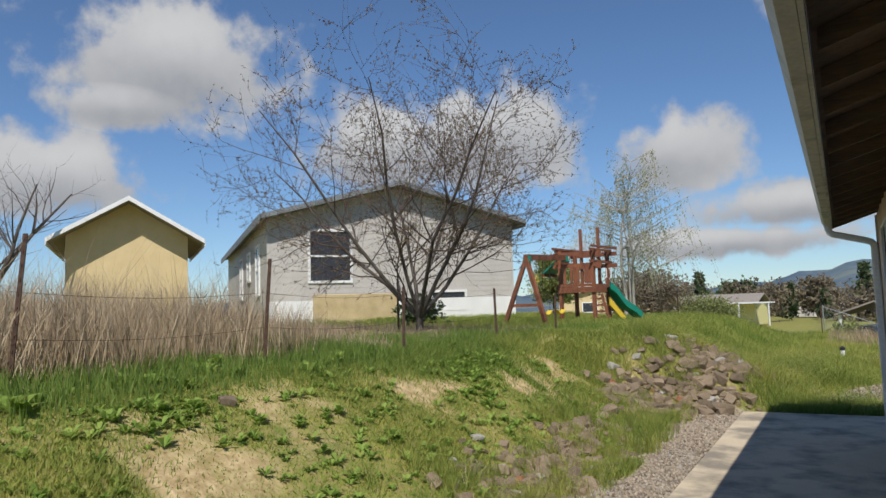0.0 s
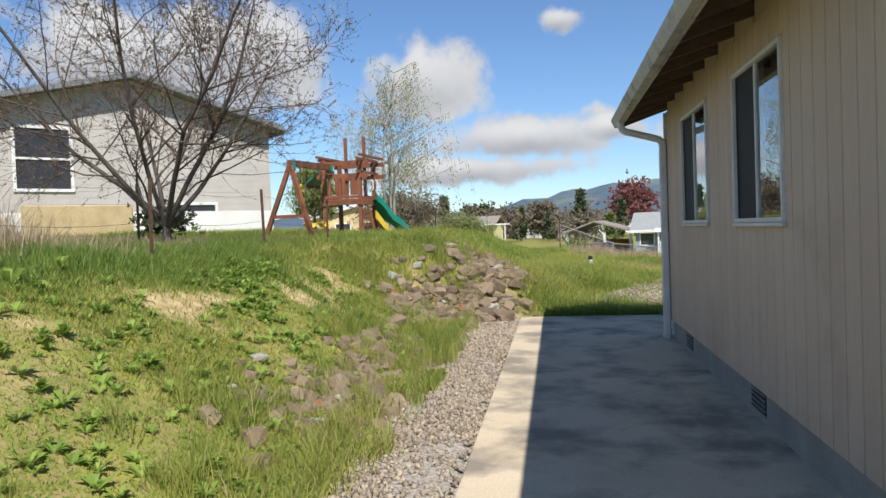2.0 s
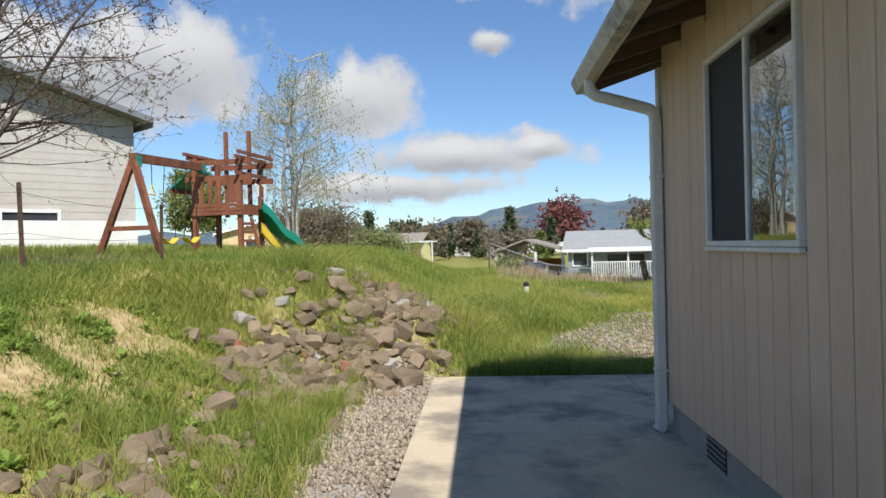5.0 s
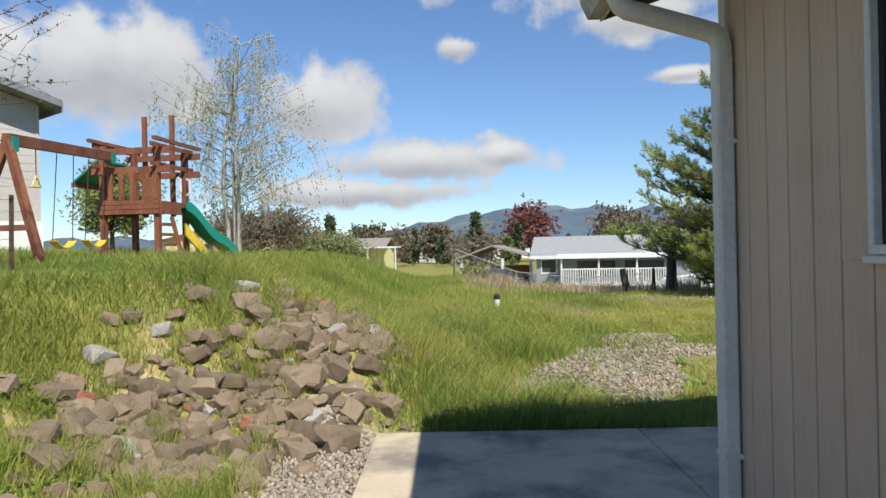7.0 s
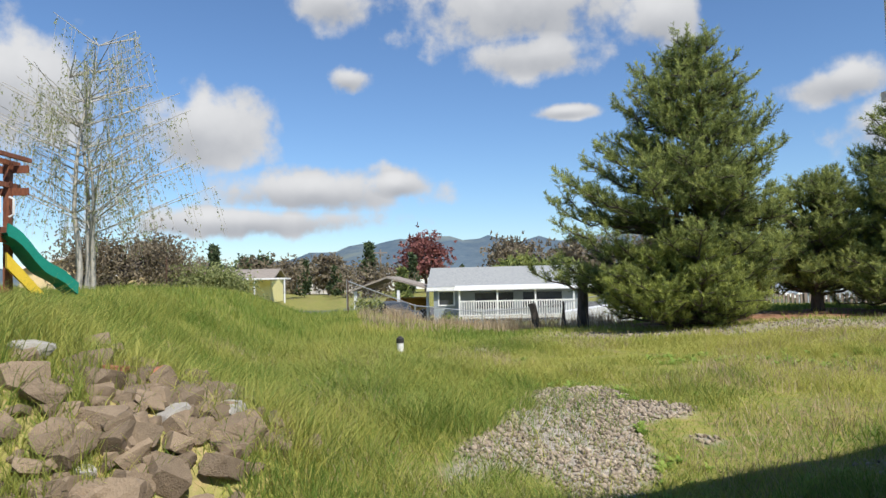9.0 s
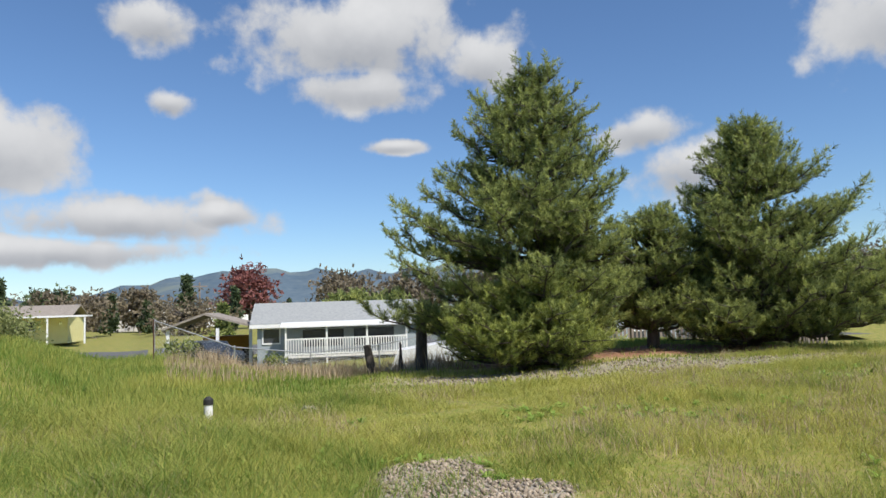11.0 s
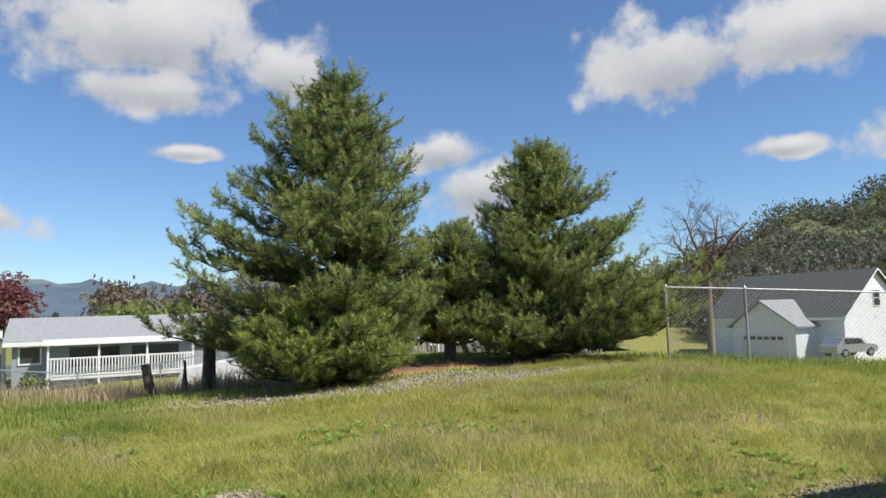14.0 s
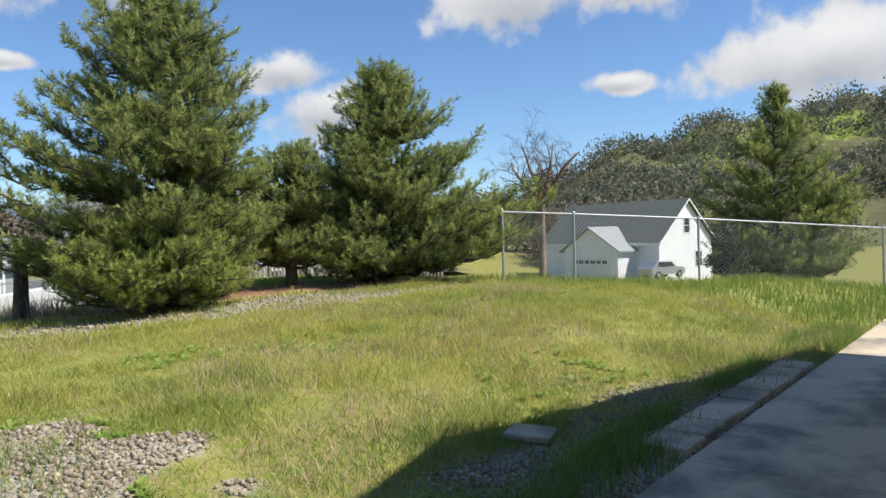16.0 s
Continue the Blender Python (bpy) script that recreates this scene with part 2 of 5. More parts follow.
GLASS.node_tree.nodes["Principled BSDF"].inputs["Transmission Weight"].default_value = 1.0
GLASS.node_tree.nodes["Principled BSDF"].inputs["Roughness"].default_value = 0.0
GLASS.node_tree.nodes["Principled BSDF"].inputs["IOR"].default_value = 2.3
DARKGLASS = material("dark house window", (0.03, 0.035, 0.045), (0.06, 0.065, 0.08), 2, 0.12, bump=0, spec=0.8)


# ---- building helpers ----
def box(bm, x0, x1, y0, y1, z0, z1, bevel=0.0):
    r = bmesh.ops.create_cube(bm, size=1.0, matrix=Matrix.Translation(((x0 + x1) / 2, (y0 + y1) / 2, (z0 + z1) / 2)) @ Matrix.Diagonal((x1 - x0, y1 - y0, z1 - z0, 1)))
    if bevel:
        es = {e for v in r["verts"] for e in v.link_edges}
        bmesh.ops.bevel(bm, geom=list(es), offset=bevel, segments=1, affect="EDGES")
    return bm


def beam(bm, a, b, w, h=None):
    """A square timber from a to b."""
    a, b = Vector(a), Vector(b)
    m = (b - a).to_track_quat("Z", "Y").to_matrix().to_4x4()
    bmesh.ops.create_cube(bm, size=1.0, matrix=Matrix.Translation((a + b) / 2) @ m @ Matrix.Diagonal((w, h or w, (b - a).length, 1)))
    return bm


def rod(bm, a, b, r0, r1=None, n=8):
    a, b = Vector(a), Vector(b)
    m = (b - a).to_track_quat("Z", "Y").to_matrix().to_4x4()
    bmesh.ops.create_cone(bm, cap_ends=True, segments=n, radius1=r0, radius2=r0 if r1 is None else r1, depth=(b - a).length, matrix=Matrix.Translation((a + b) / 2) @ m)
    return bm


def prism(bm, outline, y0, y1):
    """A solid whose outline in x, z runs from y0 to y1."""
    a = [bm.verts.new((x, y0, z)) for x, z in outline]
    b = [bm.verts.new((x, y1, z)) for x, z in outline]
    bm.faces.new(a), bm.faces.new(b[::-1])
    for i in range(len(a)):
        bm.faces.new((a[i - 1], b[i - 1], b[i], a[i]))
    bmesh.ops.recalc_face_normals(bm, faces=bm.faces[:])
    return bm


def part(name, bm, mat, parent=None, label="", smooth=False):
    me = bpy.data.meshes.new(name)
    bm.to_mesh(me)
    bm.free()
    me.materials.append(mat)
    if smooth:
        me.polygons.foreach_set("use_smooth", [True] * len(me.polygons))
    ob = new(name, me)
    ob.parent = parent
    return tagged(ob, label)


def bx(*a, **k):
    return box(bmesh.new(), *a, **k)


def thing(name, m, label, category, group="", kind=""):
    ob = new(name)
    ob.empty_display_size = 0.2
    ob.matrix_world = m
    return tagged(ob, label, category, group, kind)


def arrays(name, co, tris, mat, tint=None, parent=None, smooth=False):
    """A triangle mesh from numpy arrays, with one tint a vertex."""
    me = bpy.data.meshes.new(name)
    co, tris = np.asarray(co, np.float32), np.asarray(tris, np.int32)
    me.vertices.add(len(co))
    me.vertices.foreach_set("co", co.ravel())
    me.loops.add(tris.size)
    me.loops.foreach_set("vertex_index", tris.ravel())
    me.polygons.add(len(tris))
    me.polygons.foreach_set("loop_start", np.arange(0, tris.size, 3, dtype=np.int32))
    if smooth:
        me.polygons.foreach_set("use_smooth", np.ones(len(tris), bool))
    me.update(calc_edges=True)
    if tint is not None:
        me.attributes.new("tint", "FLOAT", "POINT").data.foreach_set("value", np.asarray(tint, np.float32))
    me.materials.append(mat)
    ob = new(name, me)
    ob.parent = parent
    return ob


rng = np.random.default_rng(7)


def S(t):
    t = np.clip(t, 0.0, 1.0)
    return t * t * (3 - 2 * t)


def vn(x, y, size, seed=0):
    """Smooth value noise, 0 to 1."""
    x, y = np.asarray(x, float) / size + 1000.3, np.asarray(y, float) / size + 1000.7
    xi, yi = np.floor(x), np.floor(y)
    fx, fy = S(x - xi), S(y - yi)

    def h(a, b):
        v = np.sin(a * 127.1 + b * 311.7 + seed * 74.7) * 43758.5453
        return v - np.floor(v)

    return (h(xi, yi) * (1 - fx) + h(xi + 1, yi) * fx) * (1 - fy) + (h(xi, yi + 1) * (1 - fx) + h(xi + 1, yi + 1) * fx) * fy


# ---- ground ----
SLAB_X, SLAB_Y = -2.13, 2.17


def on_slab(x, y, m=0.0):
    return (x > SLAB_X - m) & (y < SLAB_Y + m) & (x < 24) & (y > -20)


def gravel_at(x, y):
    w = 0.25 * (vn(x, y, 0.5, 3) - 0.5) * 2
    strip = S((x + 3.0 + w) / 0.25) * (x < SLAB_X + 0.1) * S((2.4 - y) / 0.5)
    patch = S((1.15 - np.hypot((x - 1.1 - 0.3 * (y - 5)) / 0.95, (y - 4.75) / 1.35) + 3.4 * w) / 0.3)
    north = S((y - 2.0) / 0.1) * S((3.5 + 0.8 * w - y) / 0.4) * S((x - 2.6) / 0.6) * S((9.5 - x) / 2)
    path = S((1.15 - abs(y - (12.7 - 0.52 * (x - 5.5)) + w)) / 0.3) * S((x - 2.5) / 2) * S((14 - x) / 3)
    return np.clip(np.maximum(np.maximum(strip, patch), np.maximum(0.9 * north, 0.75 * path)), 0, 1)


def height(x, y, rough=True):
    x, y = np.asarray(x, float), np.asarray(y, float)
    edge = -2.15 + 2.3 * S((y - 0.9) / 2.2) - 1.3 * S((y - 2.8) / 4)
    d = edge - x - 0.75
    tall = 1.36 - 0.75 * S((y - 16) / 16) - 0.4 * S((y - 32) / 30)
    h = tall * S(d / 3.3) + 0.22 * S((-x - 6) / 6) * S((40 - y) / 20)
    h = h + (0.28 + 0.12 * S(-(x - 1) / 3)) * S((y - 2.4) / 3.5) * (1 - 0.9 * S((-x - 1.2) / 2.5))
    start = 14 + 13 * S(-(x - 3) / 5) + 3 * S((x - 7) / 4)
    h = h - 1.65 * S((y - start) / 17) * (1 - 0.35 * S(-(x + 8) / 10))
    h = h + 0.3 * S((x - 4) / 6) * S((y - 3) / 3) + 0.9 * np.exp(-((x - 20.5) / 4.0) ** 2 - ((y - 3.2) / 3.5) ** 2) - 1.25 * S((x - 12) / 12) * S((40 - y) / 15)
    far = np.hypot(x, y)
    h = h - 1.9 * S((x - 24) / 30) * S((60 - y) / 20)
    h = h + 0.8 * S((y - 48) / 25) * S((200 - y) / 60)
    if rough:
        near = S((60 - far) / 30) * (1 - 0.7 * gravel_at(x, y))
        h = h + near * (0.10 * (vn(x, y, 1.3, 1) - 0.5) + 0.05 * (vn(x, y, 0.45, 2) - 0.5))
    gap = np.maximum(np.maximum(SLAB_X - x, y - SLAB_Y), 0)
    h = np.where(y < 3.5, h * S((gap + 0.06) / 0.5) - 0.03 * (1 - S(gap / 0.4)), h)
    return np.where(on_slab(x, y), -0.07, h)


def hz(x, y):
    return float(height(np.array([x]), np.array([y]))[0])


def axis_steps(a, b, fine_step, reach):
    core = list(np.arange(a, b, fine_step))
    up, lo, step = [b], [a], fine_step
    while up[-1] < reach:
        step *= 1.18
        up.append(up[-1] + step)
    step = fine_step
    while lo[-1] > -reach:
        step *= 1.18
        lo.append(lo[-1] - step)
    return np.array(lo[:0:-1] + core + up)


gx, gy = axis_steps(-9, 14, 0.13, 3500), axis_steps(-9, 19, 0.13, 3500)
GX, GY = np.meshgrid(gx, gy)
GZ = height(GX, GY)
nx, ny = len(gx), len(gy)
idx = np.arange(nx * ny).reshape(ny, nx)
q = np.stack([idx[:-1, :-1], idx[:-1, 1:], idx[1:, 1:], idx[1:, :-1]], -1).reshape(-1, 4)
GROUND = bpy.data.materials.new("soil and turf")
GROUND.use_nodes = True
ground = arrays("ground", np.stack([GX, GY, GZ], -1).reshape(-1, 3), np.concatenate([q[:, [0, 1, 2]], q[:, [0, 2, 3]]]), GROUND, smooth=True)
tagged(ground, "uneven grassy ground with bare sandy soil patches", "ground", kind="structure")


def bare_at(x, y):
    """Sandy soil on the upper bank and in scattered patches."""
    band = np.exp(-((x + 4.9 + 0.25 * np.sin(y * 0.9)) / 0.55) ** 2) * S((y + 13) / 2) * S((6.5 - y) / 2)
    n = vn(x, y, 0.9, 11) * 0.6 + vn(x, y, 0.35, 12) * 0.4
    low = 0.6 * S((n - 0.72) / 0.1) * S((-3.2 - x) / 0.8) * S((x + 6.3) / 0.6) * S((2 - y) / 2)
    under = S((1.0 - np.hypot((x - 9) / 6.5, (y - 14.3 + 0.5 * (x - 9)) / 2.0)) / 0.3)
    heap = S((1.0 - np.hypot((x + 3.1 - 0.12 * y) / 0.85, (y - 1.6) / 2.1)) / 0.3)
    knoll = S((1.0 - np.hypot((x + 4.5) / 0.95, (y - 0.9) / 2.3)) / 0.35) * S((n - 0.36) / 0.2)
    under = np.maximum(np.maximum(under, 0.3 * heap), 0.85 * knoll)
    return np.clip(np.maximum(np.maximum(band * S((n - 0.46) / 0.15), low), under), 0, 1)


for nm, vals in (("gravel", gravel_at(GX, GY)), ("bare", bare_at(GX, GY)), ("mulch", S((1.0 - np.hypot((GX - 9.5) / 6.0, (GY - 14.4 + 0.5 * (GX - 9.5)) / 1.7)) / 0.3))):
    ground.data.attributes.new(nm, "FLOAT", "POINT").data.foreach_set("value", vals.astype(np.float32).ravel())


def ground_nodes():
    t = GROUND.node_tree
    b = t.nodes["Principled BSDF"]
    b.inputs["Roughness"].default_value, b.inputs["Specular IOR Level"].default_value = 0.95, 0.15
    tc = t.nodes.new("ShaderNodeTexCoord")

    def tex(scale, detail=5):
        n = t.nodes.new("ShaderNodeTexNoise")
        n.inputs["Scale"].default_value, n.inputs["Detail"].default_value = scale, detail
        t.links.new(tc.outputs["Object"], n.inputs["Vector"])
        return n.outputs[0]

    def ramp(v, lo, hi):
        n = t.nodes.new("ShaderNodeMapRange")
        n.inputs["From Min"].default_value, n.inputs["From Max"].default_value = lo, hi
        t.links.new(v, n.inputs["Value"])
        return n.outputs[0]

    def mix(f, a, c):
        n = t.nodes.new("ShaderNodeMix")
        n.data_type = "RGBA"
        t.links.new(f, n.inputs[0])
        for i, v in ((6, a), (7, c)):
            if isinstance(v, tuple):
                n.inputs[i].default_value = (*v, 1)
            else:
                t.links.new(v, n.inputs[i])
        return n.outputs[2]

    def attr(nm):
        n = t.nodes.new("ShaderNodeAttribute")
        n.attribute_name = nm
        return n.outputs["Fac"]

    moss = mix(ramp(tex(2.2), 0.35, 0.65), (0.14, 0.19, 0.035), (0.28, 0.28, 0.065))
    turf = mix(ramp(tex(14), 0.42, 0.7), moss, (0.33, 0.25, 0.12))
    sand = mix(ramp(tex(9), 0.35, 0.68), (0.36, 0.26, 0.13), (0.60, 0.46, 0.26))
    gravel = mix(ramp(tex(35), 0.35, 0.65), (0.22, 0.19, 0.16), (0.46, 0.42, 0.36))
    bark = mix(ramp(tex(20), 0.35, 0.65), (0.20, 0.10, 0.055), (0.36, 0.21, 0.13))
    c = mix(attr("bare"), turf, sand)
    c = mix(attr("mulch"), c, bark)
    c = mix(attr("gravel"), c, gravel)
    t.links.new(c, b.inputs["Base Color"])
    bp = t.nodes.new("ShaderNodeBump")
    bp.inputs["Strength"].default_value, bp.inputs["Distance"].default_value = 0.6, 0.03
    t.links.new(tex(25), bp.inputs["Height"])
    t.links.new(bp.outputs[0], b.inputs["Normal"])


ground_nodes()

# ---- patio slab ----
patio = thing("pavement_patio", pose(0, 0, 0), "pale concrete patio slabs with worn stains", "patio", kind="structure")
joints_y = [-20, -16, -12, -8, -4, 0.0, SLAB_Y]
for i in range(6):
    part("slab", bx(SLAB_X, 0.15, joints_y[i] + 0.006, joints_y[i + 1] - 0.006, -0.12, 0.0, bevel=0.008), CONCRETE, patio)
joints_x = [0.15, 4.33, 8.5, 12.7, 17, 24]
for i in range(5):
    part("slab", bx(joints_x[i] + 0.006, joints_x[i + 1] - 0.006, -0.05, SLAB_Y, -0.12, 0.0, bevel=0.008), CONCRETE, patio)

# ---- the house with tan siding ----
WALL_TOP, EAVE_X, EAVE_Z, RIDGE_X, PITCH = 3.03, -0.53, 2.86, 5.2, 0.333
WINDOWS = [(-2.965, -1.575), (-5.30, -4.01), (-9.9, -8.5)]
SILL, HEAD = 1.545, 2.765


def plain_wall(name, boxes, mat, label):
    bm = bmesh.new()
    for b in boxes:
        box(bm, *b)
    return tagged(part(name, bm, mat), label, "wall", kind="structure")


spans, last = [], -20.0
for y0, y1 in sorted(WINDOWS):
    spans.append((0.02, 0.14, last, y0 - 0.0, 0.28, WALL_TOP))
    spans += [(0.02, 0.14, y0, y1, 0.28, SILL), (0.02, 0.14, y0, y1, HEAD, WALL_TOP)]
    last = y1
spans.append((0.02, 0.14, last, -0.36, 0.28, WALL_TOP))
wall_west = plain_wall("wall_west", spans, SIDING, "tan grooved plywood siding wall of the house")
wall_north = tagged(part("wall_north", prism(bmesh.new(), [(0.02, 0.28), (10.4, 0.28), (10.4, 3.0), (5.2, 4.7), (0.02, 3.0)], -0.49, -0.37), SIDING), "tan grooved siding gable wall of the house", "wall", kind="structure")
# unseen back walls, added to close the house and keep it dark inside
plain_wall("wall_east", [(10.28, 10.4, -20, -0.5, 0.28, 3.0)], SIDING, "tan siding wall closing the house")
plain_wall("wall_south", [(0.02, 10.4, -20.14, -20.0, 0.28, 3.0)], SIDING, "tan siding wall closing the house")
# added room surfaces, with indoor shade put into their colour
tagged(part("floor_inside", bx(0.15, 10.27, -19.99, -0.5, 0.4, 0.5), DARK), "floor inside the house, coloured dark for shade", "floor", kind="structure")
tagged(part("wall_inside", bx(3.2, 3.3, -19.99, -0.5, 0.5, 3.0), DARK), "added room partition inside the house, coloured dark for shade", "wall", kind="structure")
tagged(part("ceiling_inside", bx(0.15, 10.27, -19.99, -0.5, 2.96, 3.0), DARK), "ceiling inside the house, coloured dark for shade", "ceiling", kind="structure")
foundation = tagged(part("wall_foundation", box(box(bmesh.new(), 0.04, 0.2, -20, -0.56, -0.1, 0.28), 0.04, 10.4, -0.555, -0.39, -0.1, 0.28), FOUNDATION), "grey concrete house foundation stem wall", "wall", kind="structure")
for vy in (-1.5, -4.4, -7.3, -10.2):
    vent = thing("foundation_vent", pose(0.04, vy, 0.15), "dark louvred vent in the concrete foundation", "vent", "foundation vents")
    part("frame", box(box(bmesh.new(), -0.012, 0.0, -0.2, 0.2, 0.085, 0.1), -0.012, 0.0, -0.2, 0.2, -0.1, -0.085), FOUNDATION, vent)
    part("mesh", bx(-0.006, -0.001, -0.2, 0.2, -0.084, 0.084), RUBBER, vent)
    for k in range(4):
        part("louvre", bx(-0.012, -0.006, -0.19, 0.19, -0.06 + k * 0.04, -0.05 + k * 0.04), GALV, vent)
# shallow boards between the grooves, 0.203 m apart
yb = -0.354
while yb > -16:
    a, b = yb - 0.193, yb
    cuts = [(0.26, WALL_TOP)]
    for y0, y1 in WINDOWS:
        if a < y1 + 0.02 and b > y0 - 0.02:
            if a < y0 - 0.02 or b > y1 + 0.02:
                cuts = [(0.26, SILL - 0.02), (HEAD + 0.02, WALL_TOP), "side"]
            else:
                cuts = [(0.26, SILL - 0.02), (HEAD + 0.02, WALL_TOP)]
            side = (a, y0) if a < y0 else (y1, b)
            if cuts[-1] == "side":
                cuts.pop()
                if side[1] - side[0] > 0.02:
                    part("siding_board", bx(0.0, 0.02, side[0], side[1], SILL - 0.02, HEAD + 0.02), SIDING, wall_west)
    for z0, z1 in cuts:
        part("siding_board", bx(0.0, 0.02, a, b, z0, z1, bevel=0.003), SIDING, wall_west)
    yb -= 0.203
xb = 0.004
while xb < 10.2:
    top = 3.0 + PITCH * (min(xb, 10.4 - xb - 0.2)) * 0.98
    part("siding_board", bx(xb, xb + 0.193, -0.37, -0.35, 0.26, max(top - 0.06, 2.9)), SIDING, wall_north)
    xb += 0.203
part("corner_board", bx(-0.018, 0.06, -0.349, -0.26, 0.24, WALL_TOP), TRIM, wall_north, "pale painted corner board")

for wi, (y0, y1) in enumerate(WINDOWS):
    w = thing("window_%d" % (wi + 1), pose(0, (y0 + y1) / 2, SILL), "white-framed sliding window with a dark insect screen", "window", "house windows", "structure")
    h, t, hw = HEAD - SILL, 0.034, (y1 - y0) / 2
    fr = bmesh.new()
    box(fr, -0.025, 0.07, -hw, hw, 0, t, 0.004), box(fr, -0.025, 0.07, -hw, hw, h - t, h, 0.004)
    box(fr, -0.025, 0.07, -hw, -hw + t, t, h - t, 0.004), box(fr, -0.025, 0.07, hw - t, hw, t, h - t, 0.004)
    part("frame", fr, TRIM, w)
    part("mullion", bx(-0.012, 0.06, -0.017, 0.017, t, h - t, 0.004), TRIM, w)
    part("sill", bx(-0.035, 0.0, -hw - 0.02, hw + 0.02, -0.03, -0.002, 0.004), TRIM, w)
    part("pane", bx(0.004, 0.008, -hw + t, -0.017, t, h - t), GLASS, w).visible_shadow = False
    part("pane", bx(0.044, 0.048, 0.017, hw - t, t, h - t), GLASS, w).visible_shadow = False
    sash = bmesh.new()
    for a in ((0.005, 0.02, 0.018, 0.04, t, h - t), (0.005, 0.02, hw - t - 0.03, hw - t - 0.001, t, h - t), (0.005, 0.02, 0.04, hw - t - 0.03, t, t + 0.03), (0.005, 0.02, 0.04, hw - t - 0.03, h - t - 0.03, h - t)):
        box(sash, *a)
    part("screen_frame", sash, SCREEN, w)
    part("insect_screen", bx(0.011, 0.014, 0.04, hw - t - 0.03, t + 0.03, h - t - 0.03), SCREEN, w, "dark fibreglass mesh")

# roof, rafters, gutter, downspout
roof = thing("roof_main", pose(0, 0, 0), "low-pitched shingle roof with weathered wood eaves", "roof", kind="structure")


def roof_z(x):
    return WALL_TOP + 0.20 + PITCH * (min(x, 2 * RIDGE_X - x))


deck = [(EAVE_X, roof_z(EAVE_X)), (RIDGE_X, roof_z(RIDGE_X)), (2 * RIDGE_X + 0.5, roof_z(EAVE_X))]
part("decking", prism(bmesh.new(), deck + [(x, z + 0.03) for x, z in deck[::-1]], -20.3, 0.15), RAFTER, roof, "dark brown board decking")
part("shingles", prism(bmesh.new(), [(x, z + 0.032) for x, z in deck] + [(x, z + 0.05) for x, z in deck[::-1]], -20.32, 0.17), SHINGLE, roof)
yr = -0.2
while yr > -16:
    z0, z1 = roof_z(EAVE_X + 0.03), roof_z(0.3)
    part("rafter_tail", prism(bmesh.new(), [(EAVE_X + 0.03, z0 - 0.003), (0.3, z1 - 0.003), (0.3, z1 - 0.13), (EAVE_X + 0.03, z0 - 0.10)], yr - 0.02, yr + 0.02), RAFTER, roof)
    part("eave_block", bx(0.05, 0.09, yr - 0.59, yr - 0.021, WALL_TOP - 0.02, WALL_TOP + 0.20), SIDING, roof)
    yr -= 0.61
part("fascia", bx(EAVE_X - 0.022, EAVE_X - 0.001, -20.3, 0.15, roof_z(EAVE_X) - 0.13, roof_z(EAVE_X) + 0.02), GUTTER, roof)
rake = [(EAVE_X - 0.02, roof_z(EAVE_X)), (RIDGE_X, roof_z(RIDGE_X) + 0.01), (2 * RIDGE_X + 0.5, roof_z(EAVE_X))]
part("rake_board", prism(bmesh.new(), [(x, z - 0.13) for x, z in rake] + [(x, z + 0.035) for x, z in rake[::-1]], 0.152, 0.175), RAFTER, roof)
gz = roof_z(EAVE_X) - 0.005
gut = thing("gutter", pose(EAVE_X - 0.024, 0.16, gz), "weathered cream metal gutter along the eave", "gutter")
part("trough", prism(bmesh.new(), [(-0.001, 0.0), (-0.001, -0.115), (-0.07, -0.115), (-0.09, -0.07), (-0.11, -0.03), (-0.115, 0.0), (-0.108, 0.0), (-0.1, -0.03), (-0.082, -0.066), (-0.065, -0.107), (-0.008, -0.107), (-0.008, 0.0)], -20.3, 0.0), GUTTER, gut)
part("end_cap", prism(bmesh.new(), [(-0.001, 0.0), (-0.001, -0.115), (-0.07, -0.115), (-0.09, -0.07), (-0.11, -0.03), (-0.115, 0.0)], 0.001, 0.006), GUTTER, gut)
spout = thing("downspout", pose(0, 0, 0), "off-white metal downspout at the house corner", "downspout")


def pipe_run(points, w, d):
    """A rounded-rectangular pipe swept along points."""
    bm = bmesh.new()
    ring_last = None
    pts = [Vector(p) for p in points]
    for i, p in enumerate(pts):
        way = (pts[min(i + 1, len(pts) - 1)] - pts[max(i - 1, 0)]).normalized()
        side = Vector((0, 1, 0))
        up = way.cross(side).normalized()
        c = 0.3
        prof = [(-1, -1 + c), (-1 + c, -1), (1 - c, -1), (1, -1 + c), (1, 1 - c), (1 - c, 1), (-1 + c, 1), (-1, 1 - c)]
        ring = [bm.verts.new(p + side * (a * w / 2) + up * (b * d / 2)) for a, b in prof]
        if ring_last:
            for k in range(8):
                bm.faces.new((ring_last[k - 1], ring_last[k], ring[k], ring[k - 1]))
        ring_last = ring
    bmesh.ops.recalc_face_normals(bm, faces=bm.faces[:])
    return bm


gxm, ys = EAVE_X - 0.055, -0.38
elbow = [(gxm, ys, gz - 0.11), (gxm, ys, gz - 0.17), (gxm + 0.02, ys, gz - 0.215), (gxm + 0.06, ys, gz - 0.245), (gxm + 0.12, ys, gz - 0.26), (-0.16, ys, gz - 0.35), (-0.10, ys, gz - 0.37), (-0.065, ys, gz - 0.40), (-0.052, ys, gz - 0.45), (-0.052, ys, gz - 0.52)]
part("elbow_pipe", pipe_run(elbow, 0.10, 0.085), TRIM, spout, smooth=True)
part("straight_pipe", pipe_run([(-0.052, ys, gz - 0.515), (-0.052, ys, 0.12)], 0.105, 0.088), TRIM, spout)
